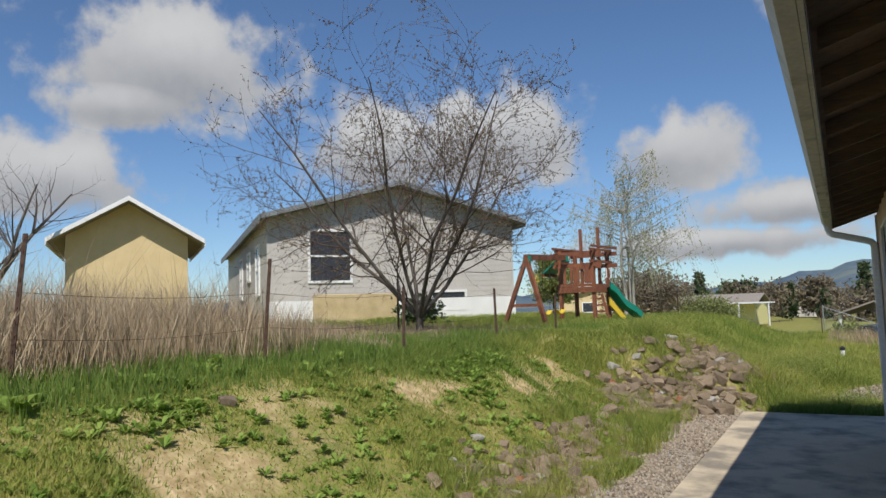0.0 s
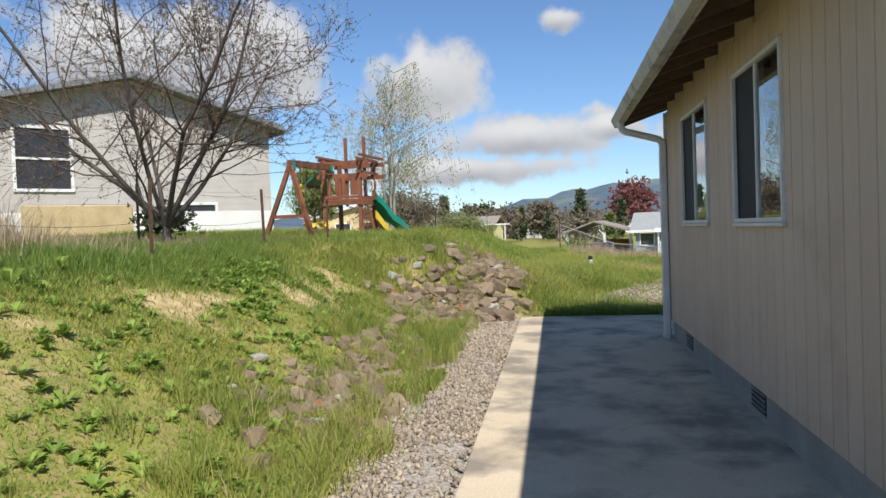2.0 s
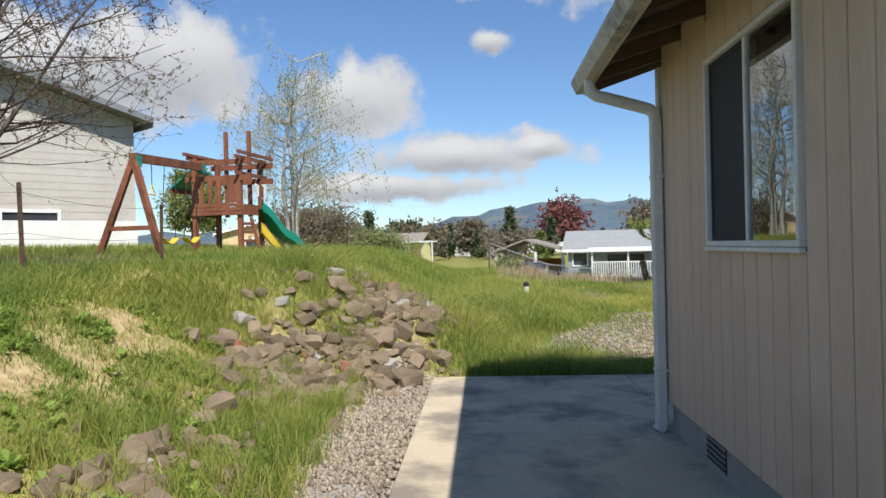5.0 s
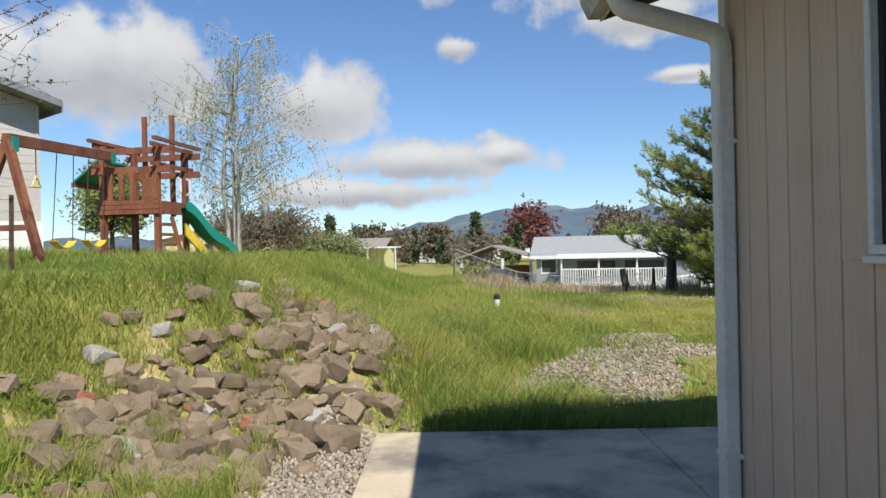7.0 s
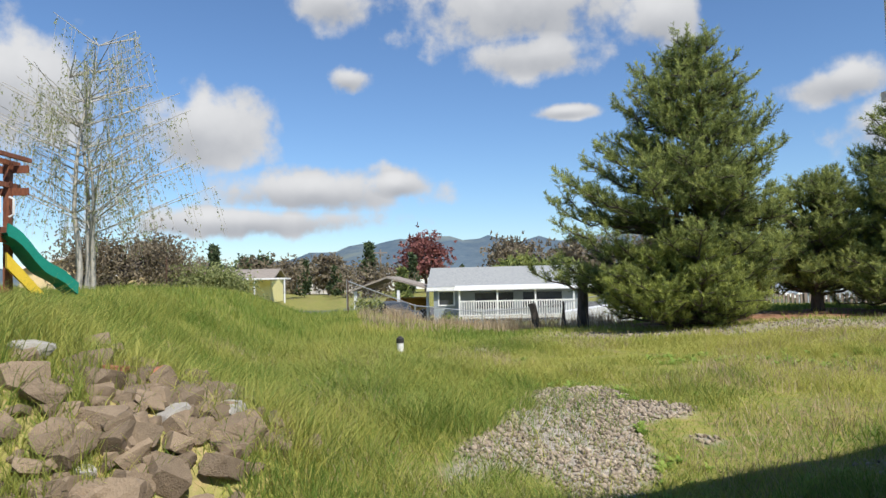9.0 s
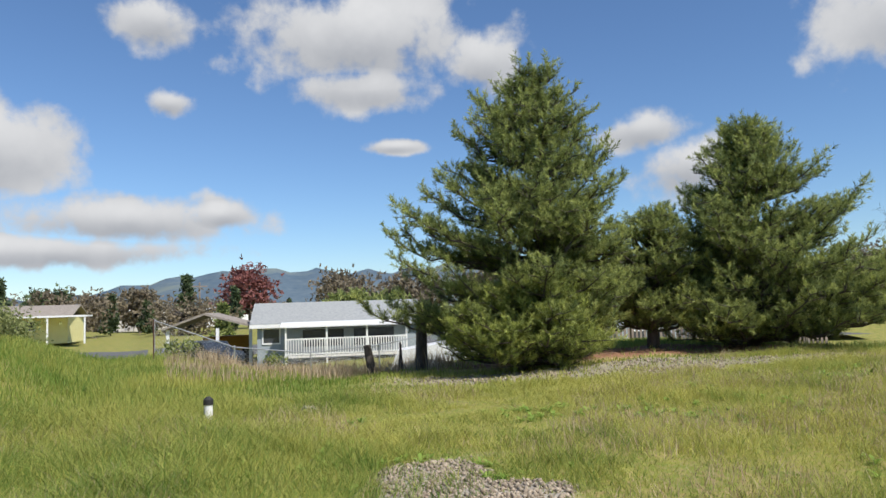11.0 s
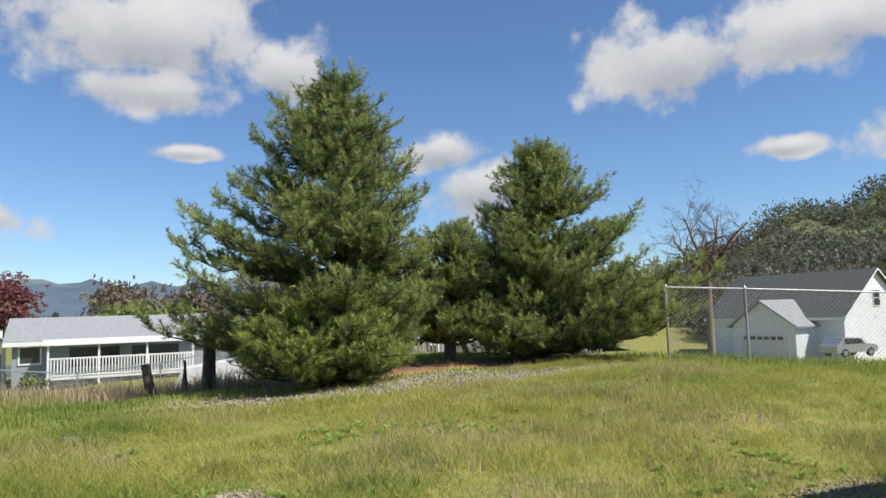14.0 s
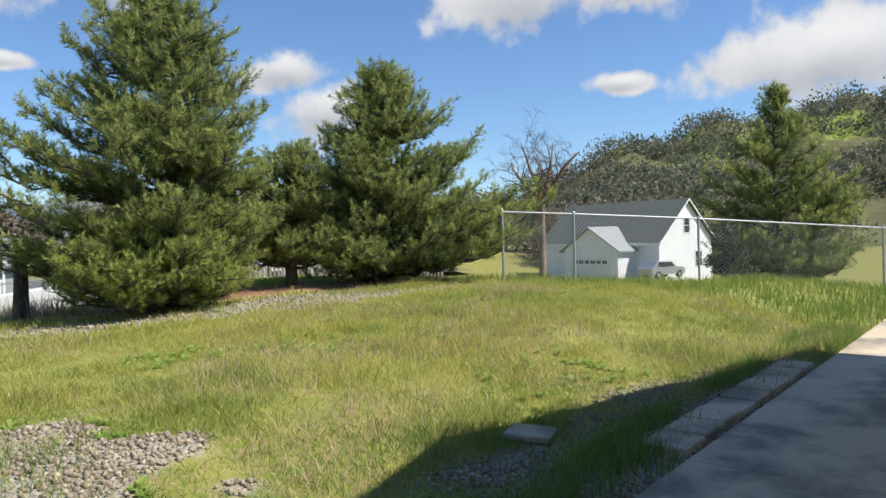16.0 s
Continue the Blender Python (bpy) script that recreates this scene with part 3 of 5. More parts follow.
part("foot", pipe_run([(-0.052, ys, 0.125), (-0.052, ys, 0.06), (-0.06, ys, 0.03), (-0.075, ys, 0.005)], 0.11, 0.092), TRIM, spout)
for sz in (0.5, 2.1):
    part("strap", bx(-0.1, 0.0, ys - 0.058, ys + 0.058, sz, sz + 0.025), TRIM, spout)

# the house stands a finger's breadth back from the patio's inner line
for ob in list(scene.objects):
    if ob.parent is None and ob.name not in ("camera", "sun", "ground", "pavement_patio"):
        ob.location.x += 0.012



# ---- plants: generators ----
def unit(v):
    return v / np.maximum(np.linalg.norm(v, axis=-1, keepdims=True), 1e-9)


def tubes(segs, n):
    """Tapered tubes from rows of p0, p1, r0, r1."""
    a = np.array([s[0] for s in segs], float)
    b = np.array([s[1] for s in segs], float)
    r0, r1 = np.array([s[2] for s in segs]), np.array([s[3] for s in segs])
    d = unit(b - a)
    ref = np.where(np.abs(d[:, 2:3]) > 0.9, [[1.0, 0, 0]], [[0, 0, 1.0]])
    u = unit(np.cross(d, ref))
    v = np.cross(d, u)
    ang = np.arange(n) * 2 * np.pi / n
    ring = u[:, None] * np.cos(ang)[None, :, None] + v[:, None] * np.sin(ang)[None, :, None]
    co = np.concatenate([a[:, None] + ring * r0[:, None, None], b[:, None] + ring * r1[:, None, None]], 1).reshape(-1, 3)
    k = np.arange(n)
    k2 = (k + 1) % n
    quad = np.concatenate([np.stack([k, k2, k2 + n], -1), np.stack([k, k2 + n, k + n], -1)])
    tris = (np.arange(len(a))[:, None, None] * 2 * n + quad[None]).reshape(-1, 3)
    return co, tris


def grow(segs, tips, p, d, length, r, level, spec, rnd):
    """A limb in short bends, with side limbs by the level's spec (count, length share, lift, spread)."""
    steps = 5 if level < 2 else 3
    p, d = np.array(p, float), np.array(d, float)
    count, share, lift, spread, kink = spec[level]
    pts = []
    for i in range(steps):
        d = unit(d + rnd.normal(0, kink, 3) + np.array([0, 0, lift]))
        q_ = p + d * length / steps
        ra, rb = r * (1 - 0.75 * i / steps), r * (1 - 0.75 * (i + 1) / steps)
        segs.append((p, q_, ra, rb))
        pts.append((p, q_, d, rb))
        p = q_
    tips.append((p, d))
    if level + 1 < len(spec):
        for _ in range(count):
            i = min(int((0.15 + 0.85 * rnd.random()) * steps), steps - 1)
            a, b, dd, rr = pts[i]
            s = a + (b - a) * rnd.random()
            side = unit(np.cross(dd, rnd.normal(0, 1, 3)))
            nd = unit(dd * (1 - spread) + side * spread + np.array([0, 0, 0.1]))
            grow(segs, tips, s, nd, length * share * (0.6 + 0.7 * rnd.random()) * (1.15 - 0.4 * i / steps), max(rr * 0.55, 0.004), level + 1, spec, rnd)


def leaves(centres, axes, size, count, width, spread, rnd):
    """Thin triangles standing out of each centre; returns points and triangles."""
    n = len(centres)
    c = np.repeat(centres, count, 0)
    ax = np.repeat(axes, count, 0)
    d = unit(ax + rnd.normal(0, spread, (n * count, 3)))
    s = size * rnd.uniform(0.6, 1.25, (n * count, 1))
    base = c + ax * s * rnd.uniform(-0.7, 0.5, (n * count, 1))
    side = unit(np.cross(d, rnd.normal(0, 1, (n * count, 3)))) * s * width
    co = np.stack([base - side, base + side, base + d * s], 1).reshape(-1, 3)
    return co, np.arange(len(co)).reshape(-1, 3)


def pine(name, x, y, top, zs, left, right, limbs, label, needle_mat, seed, view=27.0, tuft=0.17, group=""):
    rnd = np.random.default_rng(seed)
    z0 = hz(x, y)
    tree = thing(name, pose(x, y, z0), label, "tree", group)
    h = top - z0
    segs = [((0, 0, -0.1 + h * k / 8), (rnd.normal(0, 0.03), rnd.normal(0, 0.03), h * (k + 1) / 8), 0.17 * (1 - k / 8.5), 0.17 * (1 - (k + 1) / 8.5)) for k in range(8)]
    rv = np.array([math.cos(radians(view)), -math.sin(radians(view))])
    fv = np.array([rv[1], -rv[0]])
    cen, axs, tint = [], [], []
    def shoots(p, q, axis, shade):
        """Upturned needle shoots along a twig; shade sets their tint, painted darker near the trunk."""
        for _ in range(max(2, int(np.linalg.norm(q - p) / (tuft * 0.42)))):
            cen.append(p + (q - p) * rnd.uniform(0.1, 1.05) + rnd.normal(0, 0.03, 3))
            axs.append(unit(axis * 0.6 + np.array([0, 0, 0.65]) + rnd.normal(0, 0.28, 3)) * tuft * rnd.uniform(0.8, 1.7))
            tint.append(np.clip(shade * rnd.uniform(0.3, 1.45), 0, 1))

    limbs = int(limbs * 0.9)
    for i in range(limbs):
        t = ((i + rnd.random()) / limbs) ** 1.15
        z = zs[0] + (h - zs[0]) * t
        phi = rnd.random() * 2 * math.pi
        c, s = math.cos(phi), math.sin(phi)
        rl, rr = np.interp(z, zs, left), np.interp(z, zs, right)
        reach = math.hypot(c * (rr if c > 0 else rl), s * 0.5 * (rl + rr) * 0.8) * (rnd.uniform(0.8, 1.06) if i % 3 == 0 else rnd.uniform(0.4, 0.88))
        hd = rv * c + fv * s
        out = np.array([hd[0], hd[1], 0.0])
        sid = np.array([-hd[1], hd[0], 0.0])
        rise = rnd.uniform(-0.08, 0.22) + 0.25 * t
        base = np.array([0, 0, max(z - reach * (rise + 0.16), 0.15)])
        p = base
        k = max(3, int(reach / 0.27))
        for j in range(k):
            u = (j + 1) / k
            q_ = base + out * reach * u + np.array([0, 0, reach * (rise * u + 0.18 * u * u * u)]) + rnd.normal(0, 0.07, 3)
            r = 0.012 + 0.035 * (1 - u)
            segs.append((p, q_, r + 0.006, r))
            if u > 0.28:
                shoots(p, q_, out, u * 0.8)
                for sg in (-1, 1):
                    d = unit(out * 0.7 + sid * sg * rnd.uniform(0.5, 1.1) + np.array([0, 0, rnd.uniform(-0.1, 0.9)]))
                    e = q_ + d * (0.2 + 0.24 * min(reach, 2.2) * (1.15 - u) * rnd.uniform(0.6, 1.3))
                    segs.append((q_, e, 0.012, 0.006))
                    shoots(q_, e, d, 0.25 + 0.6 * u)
            p = q_
    for j in range(10):
        cen.append(np.array([0, 0, h - 0.12 * j])), axs.append(np.array([rnd.normal(0, .25), rnd.normal(0, .25), 1.0]) * tuft), tint.append(0.6)
    co, tr = tubes(segs, 5)
    arrays("trunk", co, tr, BARK, parent=tree)
    # needles stand out all round each shoot, denser to its tip
    cnt = 26
    cen, axs = np.repeat(np.array(cen), cnt, 0), np.repeat(np.array(axs), cnt, 0)
    n = len(cen)
    along = rnd.random((n, 1)) ** 0.8
    rad = unit(np.cross(axs, rnd.normal(0, 1, (n, 3))))
    d = unit(unit(axs) * (0.5 + 0.7 * along) + rad)
    ln = tuft * rnd.uniform(0.45, 0.75, (n, 1))
    b0 = cen + axs * along
    wd = unit(np.cross(d, rnd.normal(0, 1, (n, 3)))) * tuft * 0.042
    co = np.stack([b0 - wd, b0 + wd, b0 + d * ln], 1).reshape(-1, 3)
    # the crown's inner shade is painted: tint drops towards each shoot's base
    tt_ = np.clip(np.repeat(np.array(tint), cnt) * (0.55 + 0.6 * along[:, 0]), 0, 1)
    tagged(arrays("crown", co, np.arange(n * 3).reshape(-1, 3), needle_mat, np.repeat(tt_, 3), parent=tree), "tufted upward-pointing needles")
    return tree


def bare_tree(name, x, y, label, stems, length, r, spec, bark, seed, bud=0.0, bud_mat=None, trunk=0.0, lean=0.5, group="", bud_n=3, bud_w=0.3, z=None):
    rnd = np.random.default_rng(seed)
    tree = thing(name, pose(x, y, hz(x, y) if z is None else z), label, "tree", group)
    segs, tips = [], []
    if trunk:
        segs.append(((0, 0, -0.15), (0.0, 0, trunk * 0.5), r * 1.5, r * 1.25))
        segs.append(((0, 0, trunk * 0.5), (0.02, 0, trunk), r * 1.25, r * 1.15))
    for i in range(stems):
        phi = 2 * math.pi * (i + rnd.random() * 0.5) / stems
        d = unit(np.array([math.cos(phi) * lean, math.sin(phi) * lean, 1.0]))
        grow(segs, tips, (0, 0, max(trunk - 0.1, -0.1)), d, length * rnd.uniform(0.8, 1.1), r * 0.8, 0, spec, rnd)
    co, tr = tubes([s for s in segs if s[2] > 0.02], 6)
    arrays("trunk", co, tr, bark, parent=tree, smooth=True)
    thin = [s for s in segs if s[2] <= 0.02]
    if thin:
        co, tr = tubes(thin, 3)
        arrays("small_branch", co, tr, TWIG, parent=tree)
    if bud:
        c = np.array([s[0] + (s[1] - s[0]) * rnd.random() for s in thin] * 2)
        c = c + rnd.normal(0, 0.012, c.shape)
        ax = unit(rnd.normal(0, 1, c.shape) + np.array([0, 0, 0.6]))
        co, tr = leaves(c, ax, bud, bud_n, bud_w, 0.6, rnd)
        arrays("foliage", co, tr, bud_mat, np.repeat(rnd.random(len(c)), bud_n * 3), parent=tree)
    return tree


def clump_tree(name, x, y, z, w, h, mat, label, n=900, leaf=0.35, seed=1, conical=0.0, trunk_mat=None, group="", category="tree"):
    """A distant tree: trunk, limbs and many small leaf pieces with gaps."""
    rnd = np.random.default_rng(seed)
    tree = thing(name, pose(x, y, z), label, category, group)
    segs = [((0, 0, -0.3), (0, 0, h * 0.8), w * 0.035, w * 0.012)]
    lobes = 26
    lc = []
    for i in range(lobes):
        t = (i + 0.5) / lobes
        zz = h * (0.18 + 0.78 * t) if conical else h * (0.3 + 0.6 * rnd.random())
        rad = w / 2 * ((1.02 - t) if conical else math.sqrt(max(0.05, 1 - ((zz / h - 0.58) / 0.45) ** 2))) * rnd.uniform(0.45, 1.0)
        a = rnd.random() * 6.283
        c = np.array([math.cos(a) * rad * 0.75, math.sin(a) * rad * 0.75, zz])
        lc.append((c, max(rad * 0.55, w * 0.09)))
        segs.append(((0, 0, zz * 0.75), c, w * 0.012, w * 0.004))
    co, tr = tubes(segs, 5)
    arrays("trunk", co, tr, trunk_mat or BARK, parent=tree)
    k = max(n // lobes, 4)
    cen = np.concatenate([c + rnd.normal(0, 0.5, (k, 3)) * r * np.array([1, 1, 0.8]) for c, r in lc])
    ax = unit(rnd.normal(0, 1, cen.shape) + np.array([0, 0, 0.5]))
    co, tr = leaves(cen, ax, leaf, 3, 0.32, 0.8, rnd)
    arrays("crown", co, tr, mat, np.repeat(rnd.random(len(cen)), 9), parent=tree)
    return tree


# ---- far hills ----
def hill(name, az0, az1, dist, crest, mat, label, seed, depth=0.45, rows=26):
    az = np.radians(np.linspace(az0, az1, 120))
    t = np.linspace(0, 1, rows)
    A_, T_ = np.meshgrid(az, t)
    top = crest(np.degrees(A_))
    R = dist * (1 - depth + depth * T_)
    X, Y = R * np.sin(A_), R * np.cos(A_)
    n = vn(X, Y, dist * 0.06, seed) * 0.6 + vn(X, Y, dist * 0.02, seed + 1) * 0.4
    Z = -4 + (top + 4) * (T_ ** 0.9) * (0.85 + 0.3 * n * (T_ < 0.98))
    i = np.arange(A_.size).reshape(A_.shape)
    qd = np.stack([i[:-1, :-1], i[:-1, 1:], i[1:, 1:], i[1:, :-1]], -1).reshape(-1, 4)
    ob = arrays(name, np.stack([X, Y, Z], -1).reshape(-1, 3), np.concatenate([qd[:, [0, 1, 2]], qd[:, [0, 2, 3]]]), mat, smooth=True)
    tagged(ob, label, "hill", kind="structure")
    return X, Y, Z


# distance haze is mixed into the far hill's blue base colours
FARHILL = material("forested hill with haze in colour", (0.075, 0.115, 0.16), (0.13, 0.17, 0.20), 0.012, 1.0, bump=0, fine_scale=0.1, spec=0, stain=(0.20, 0.23, 0.2), stain_scale=0.004, stain_at=0.62)
NEARHILL = material("hillside meadow and scrub", (0.085, 0.085, 0.045), (0.17, 0.16, 0.085), 0.05, 1.0, bump=0, fine_scale=0.3, spec=0, stain=(0.24, 0.32, 0.07), stain_scale=0.022, stain_at=0.60)
hill("backdrop_far_hill", -60, 62, 1500, lambda a: 36 + 55 * np.exp(-((a - 7) / 9.0) ** 2) + 50 * np.exp(-((a - 24) / 7.0) ** 2) + 30 * np.exp(-((a - 45) / 20.0) ** 2) + 5 * np.sin(a * 1.7) + 2 * np.sin(a * 6.1), FARHILL, "forested hills on the horizon, coloured blue for haze", 5)
HX, HY, HZ = hill("backdrop_near_hill", 48, 135, 330, lambda a: 44 * S((a - 50) / 18) + 12 * S((a - 70) / 15) + 2.5 * np.sin(a * 0.9) - 40 * S((a - 118) / 15), NEARHILL, "brown-green wooded hillside with bright meadows", 9)
hr = np.random.default_rng(21)
pick = hr.integers(0, HX.size, 9500)
px_, py_, pz_ = HX.ravel()[pick] + hr.normal(0, 4, 9500), HY.ravel()[pick] + hr.normal(0, 4, 9500), HZ.ravel()[pick]
ok = (vn(px_, py_, 38, 31) * 0.7 + vn(px_, py_, 14, 32) * 0.3 > 0.465 - 0.2 * S((pz_ - 26) / 15)) & (pz_ > -3)
px_, py_, pz_ = px_[ok], py_[ok], pz_[ok]
cen = np.stack([px_, py_, pz_ + 1.5], -1)
cen = np.repeat(cen, 22, 0) + hr.normal(0, 1, (len(cen) * 22, 3)) * np.array([1.4, 1.4, 1.6])
co, tr = leaves(cen, unit(hr.normal(0, 1, cen.shape) + np.array([0, 0, 0.8])), 1.2, 1, 0.34, 0.6, hr)
tagged(arrays("hillside_woods", co, tr, HILLGREEN, np.repeat(np.repeat(hr.random(len(px_)), 22), 3)), "mixed brown and green woods on the hillside", "woods", kind="stuff")


# ---- grass ----
def blades(name, x, y, h, w, tint, mat, label, lean=0.35, category="grass"):
    n = len(x)
    z = height(x, y) - 0.01
    a = rng.random(n) * 6.283
    side = np.stack([np.cos(a), np.sin(a), np.zeros(n)], -1) * (w / 2)[:, None]
    b = rng.random(n) * 6.283
    bend = np.stack([np.cos(b), np.sin(b), np.zeros(n)], -1) * (h * lean * rng.uniform(0.2, 1.3, n))[:, None]
    p = np.stack([x, y, z], -1)
    up = np.zeros((n, 3))
    up[:, 2] = h
    co = np.stack([p - side, p + side, p + up * 0.55 + bend * 0.35 - side * 0.7, p + up * 0.55 + bend * 0.35 + side * 0.7, p + up * 0.95 + bend], 1)
    tris = (np.arange(n)[:, None, None] * 5 + np.array([[0, 1, 3], [0, 3, 2], [2, 3, 4]])[None]).reshape(-1, 3)
    return tagged(arrays(name, co.reshape(-1, 3), tris, mat, np.repeat(tint, 5)), label, category, kind="stuff")


def scatter(n, x0, x1, y0, y1, chance):
    x, y = rng.uniform(x0, x1, n), rng.uniform(y0, y1, n)
    k = (rng.random(n) < chance(x, y)) & ~on_slab(x, y, 0.0)
    return x[k], y[k]


def clear(x, y):
    rocks = np.exp(-((x + 3.6) / 0.5) ** 2 - ((y - 1.0) / 0.8) ** 2) + np.exp(-((x + 2.8) / 0.55) ** 2 - ((y - 2.6) / 0.9) ** 2) + 0.8 * np.exp(-((x + 3.45) / 0.35) ** 2) * S((y + 5.4) / 0.5) * S((-2.3 - y) / 0.5)
    paved = (x > 4.4) & (x < 8.7) & (y < 2.66)
    return (1 - 0.95 * gravel_at(x, y) * np.where((y > 2.4) & (y < 8), 0.72, 1.0)) * (1 - 0.9 * bare_at(x, y)) * np.where(paved, 0.03, 1.0) * (1 - 0.85 * np.clip(rocks, 0, 1))


# short growth on the bank
x, y = scatter(330000, -6.2, -2.7, -11.5, 3.5, lambda x, y: clear(x, y) * (0.6 + 0.4 * S((vn(x, y, 0.8, 41) - 0.38) / 0.25)))
hh = (0.03 + 0.09 * vn(x, y, 1.1, 42) ** 1.5 + 0.13 * S((x + 3.6) / 0.6) * vn(x, y, 0.45, 44) + 0.05 * S((y + 3) / 3)) * rng.uniform(0.5, 1.4, len(x))
blades("bank_turf", x, y, hh, rng.uniform(0.006, 0.013, len(x)), np.clip(0.25 + 0.6 * vn(x, y, 1.6, 43) + rng.normal(0, 0.2, len(x)), 0, 1), GRASS, "short patchy yellow-green turf on the bank", 0.8)
# lawn past the slab
x, y = scatter(400000, -5, 13, 2.2, 11.5, lambda x, y: clear(x, y) * (0.45 + 0.55 * vn(x, y, 0.7, 51)))
hh = (0.035 + 0.11 * vn(x, y, 0.9, 52) ** 1.5 + 0.11 * S((2.0 - x) / 3) + 0.05 * S((vn(x, y, 0.6, 56) - 0.6) / 0.1)) * (0.6 + 0.8 * vn(x, y, 0.25, 54)) * rng.uniform(0.4, 1.5, len(x))
tt = np.clip(-0.12 + 0.25 * S((x - 1) / 4) + 0.8 * vn(x, y, 1.7, 53) + 0.5 * vn(x, y, 0.35, 55) + rng.normal(0, 0.3, len(x)) + 0.15 * S((y - 6) / 3), 0, 1)
blades("lawn", x, y, hh, rng.uniform(0.004, 0.009, len(x)), tt, GRASS, "rough green and yellow meadow grass", 1.2)
x, y = scatter(40000, 12.5, 27, 1.0, 14, lambda x, y: clear(x, y) * (0.4 + 0.6 * vn(x, y, 0.9, 65)))
blades("east_grass", x, y, (0.12 + 0.22 * vn(x, y, 1.4, 66)) * rng.uniform(0.5, 1.3, len(x)), rng.uniform(0.012, 0.024, len(x)), np.clip(0.1 + 0.6 * vn(x, y, 2.0, 67) + rng.normal(0, 0.2, len(x)), 0, 1), GRASS, "tall green grass along the chain-link fence", 0.5)
x, y = scatter(130000, -6, 16, 11.0, 26, lambda x, y: clear(x, y) * (0.5 + 0.5 * vn(x, y, 0.9, 61)))
hh = (0.06 + 0.10 * vn(x, y, 1.8, 62) + 0.12 * S((1 - x) / 3)) * rng.uniform(0.5, 1.3, len(x))
blades("far_lawn", x, y, hh, rng.uniform(0.012, 0.024, len(x)), np.clip(0.15 + 0.8 * vn(x, y, 2.5, 63) + rng.normal(0, 0.2, len(x)), 0, 1), GRASS, "longer meadow grass farther off", 0.5)
# shaded strip beside the patio and clumps in the gravel
x, y = scatter(24000, -2.2, 12, 2.16, 2.9, lambda x, y: (0.2 + 0.8 * S((vn(x, y, 0.6, 71) - 0.45) / 0.1)) * np.where((x > 4.4) & (x < 8.7) & (y < 2.66), 0.06, 1.0))
blades("edge_grass", x, y, rng.uniform(0.08, 0.26, len(x)), rng.uniform(0.005, 0.010, len(x)), rng.random(len(x)), DEEPGRASS, "dark green grass along the patio edge", 0.6)
# lush green band along the fence and the crest
x, y = scatter(90000, -7.6, -5.0, -13, 12, lambda x, y: S((-5.35 - x + 0.5 * (vn(x, y, 1.2, 81) - 0.5)) / 0.4) * (0.25 + 0.75 * vn(x, y, 1.4, 82)) * (1 - 0.7 * S((-y - 4) / 2) * S((-x - 7) / 0.3)))
blades("fence_grass", x, y, (0.10 + 0.32 * vn(x, y, 1.5, 83) * S((-5.4 - x) / 0.7) * (1 - 0.55 * S((y + 3) / 3))) * rng.uniform(0.6, 1.25, len(x)), rng.uniform(0.008, 0.015, len(x)), np.clip(rng.random(len(x)) * 0.7 + 0.3 * vn(x, y, 2, 84), 0, 1), DEEPGRASS, "tall lush green grass along the old fence", 0.45)
x, y = scatter(60000, -14, -6, 3, 26, lambda x, y: 0.4 + 0.6 * vn(x, y, 1.2, 91))
blades("hilltop_grass", x, y, (0.10 + 0.18 * vn(x, y, 1.5, 92)) * rng.uniform(0.6, 1.3, len(x)), rng.uniform(0.012, 0.022, len(x)), np.clip(0.2 + 0.6 * vn(x, y, 2.2, 93) + rng.normal(0, 0.15, len(x)), 0, 1), GRASS, "green grass on top of the bank", 0.5)
# dry straw
x, y = scatter(115000, -15, -6.3, -14, 4.5, lambda x, y: S((-6.35 - x) / 0.5) * (0.3 + 0.7 * vn(x, y, 0.9, 101)))
tall = 0.20 + 0.95 * S((-1.2 - y - 0.35 * (x + 7)) / 4.0)
blades("dry_grass", x, y, tall * (0.25 + 0.75 * vn(x, y, 0.5, 102) + 0.4 * (rng.random(len(x)) > 0.93)) * rng.uniform(0.6, 1.3, len(x)), rng.uniform(0.006, 0.014, len(x)), rng.random(len(x)), DRYGRASS, "tall dead straw-coloured weeds and grass", 0.5)
# straw mixed into the bank and lawn
x, y = scatter(170000, -4.2, 12, -8, 12, lambda x, y: (1 - 0.8 * gravel_at(x, y)) * 0.6 * S((vn(x, y, 1.0, 111) - 0.42) / 0.3) * np.where(x < -2.1, S((x + 3.9) / 0.4), S((y - 2.1) / 0.2)))
blades("straw_grass", x, y, rng.uniform(0.06, 0.24, len(x)), rng.uniform(0.004, 0.008, len(x)), rng.random(len(x)), DRYGRASS, "dry blades mixed into the grass", 0.7)


x0, y0 = rng.uniform(-4.1, -2.75, 130), rng.uniform(-9, 3.2, 130)
x = np.repeat(x0, 70) + rng.normal(0, 0.06, 130 * 70)
y = np.repeat(y0, 70) + rng.normal(0, 0.06, 130 * 70)
k = ~on_slab(x, y, 0.05)
x, y = x[k], y[k]
blades("rock_tufts", x, y, rng.uniform(0.15, 0.34, len(x)), rng.uniform(0.004, 0.008, len(x)), np.clip(0.35 + 0.5 * vn(x, y, 0.6, 115) + rng.normal(0, 0.15, len(x)), 0, 1), GRASS, "slender grass tufts growing between the rocks", 0.6)


# rank weeds below the lawn, by the leaning posts
x, y = scatter(9000, -1.0, 6.2, 15.5, 23.5, lambda x, y: 0.15 + 0.85 * S((vn(x, y, 1.0, 117) - 0.42) / 0.2))
blades("rank_weeds", x, y, (0.2 + 0.4 * vn(x, y, 0.8, 118)) * rng.uniform(0.5, 1.2, len(x)), rng.uniform(0.012, 0.022, len(x)), rng.random(len(x)), DRYGRASS, "tall straw-coloured weeds by the leaning posts", 0.4, "weeds")


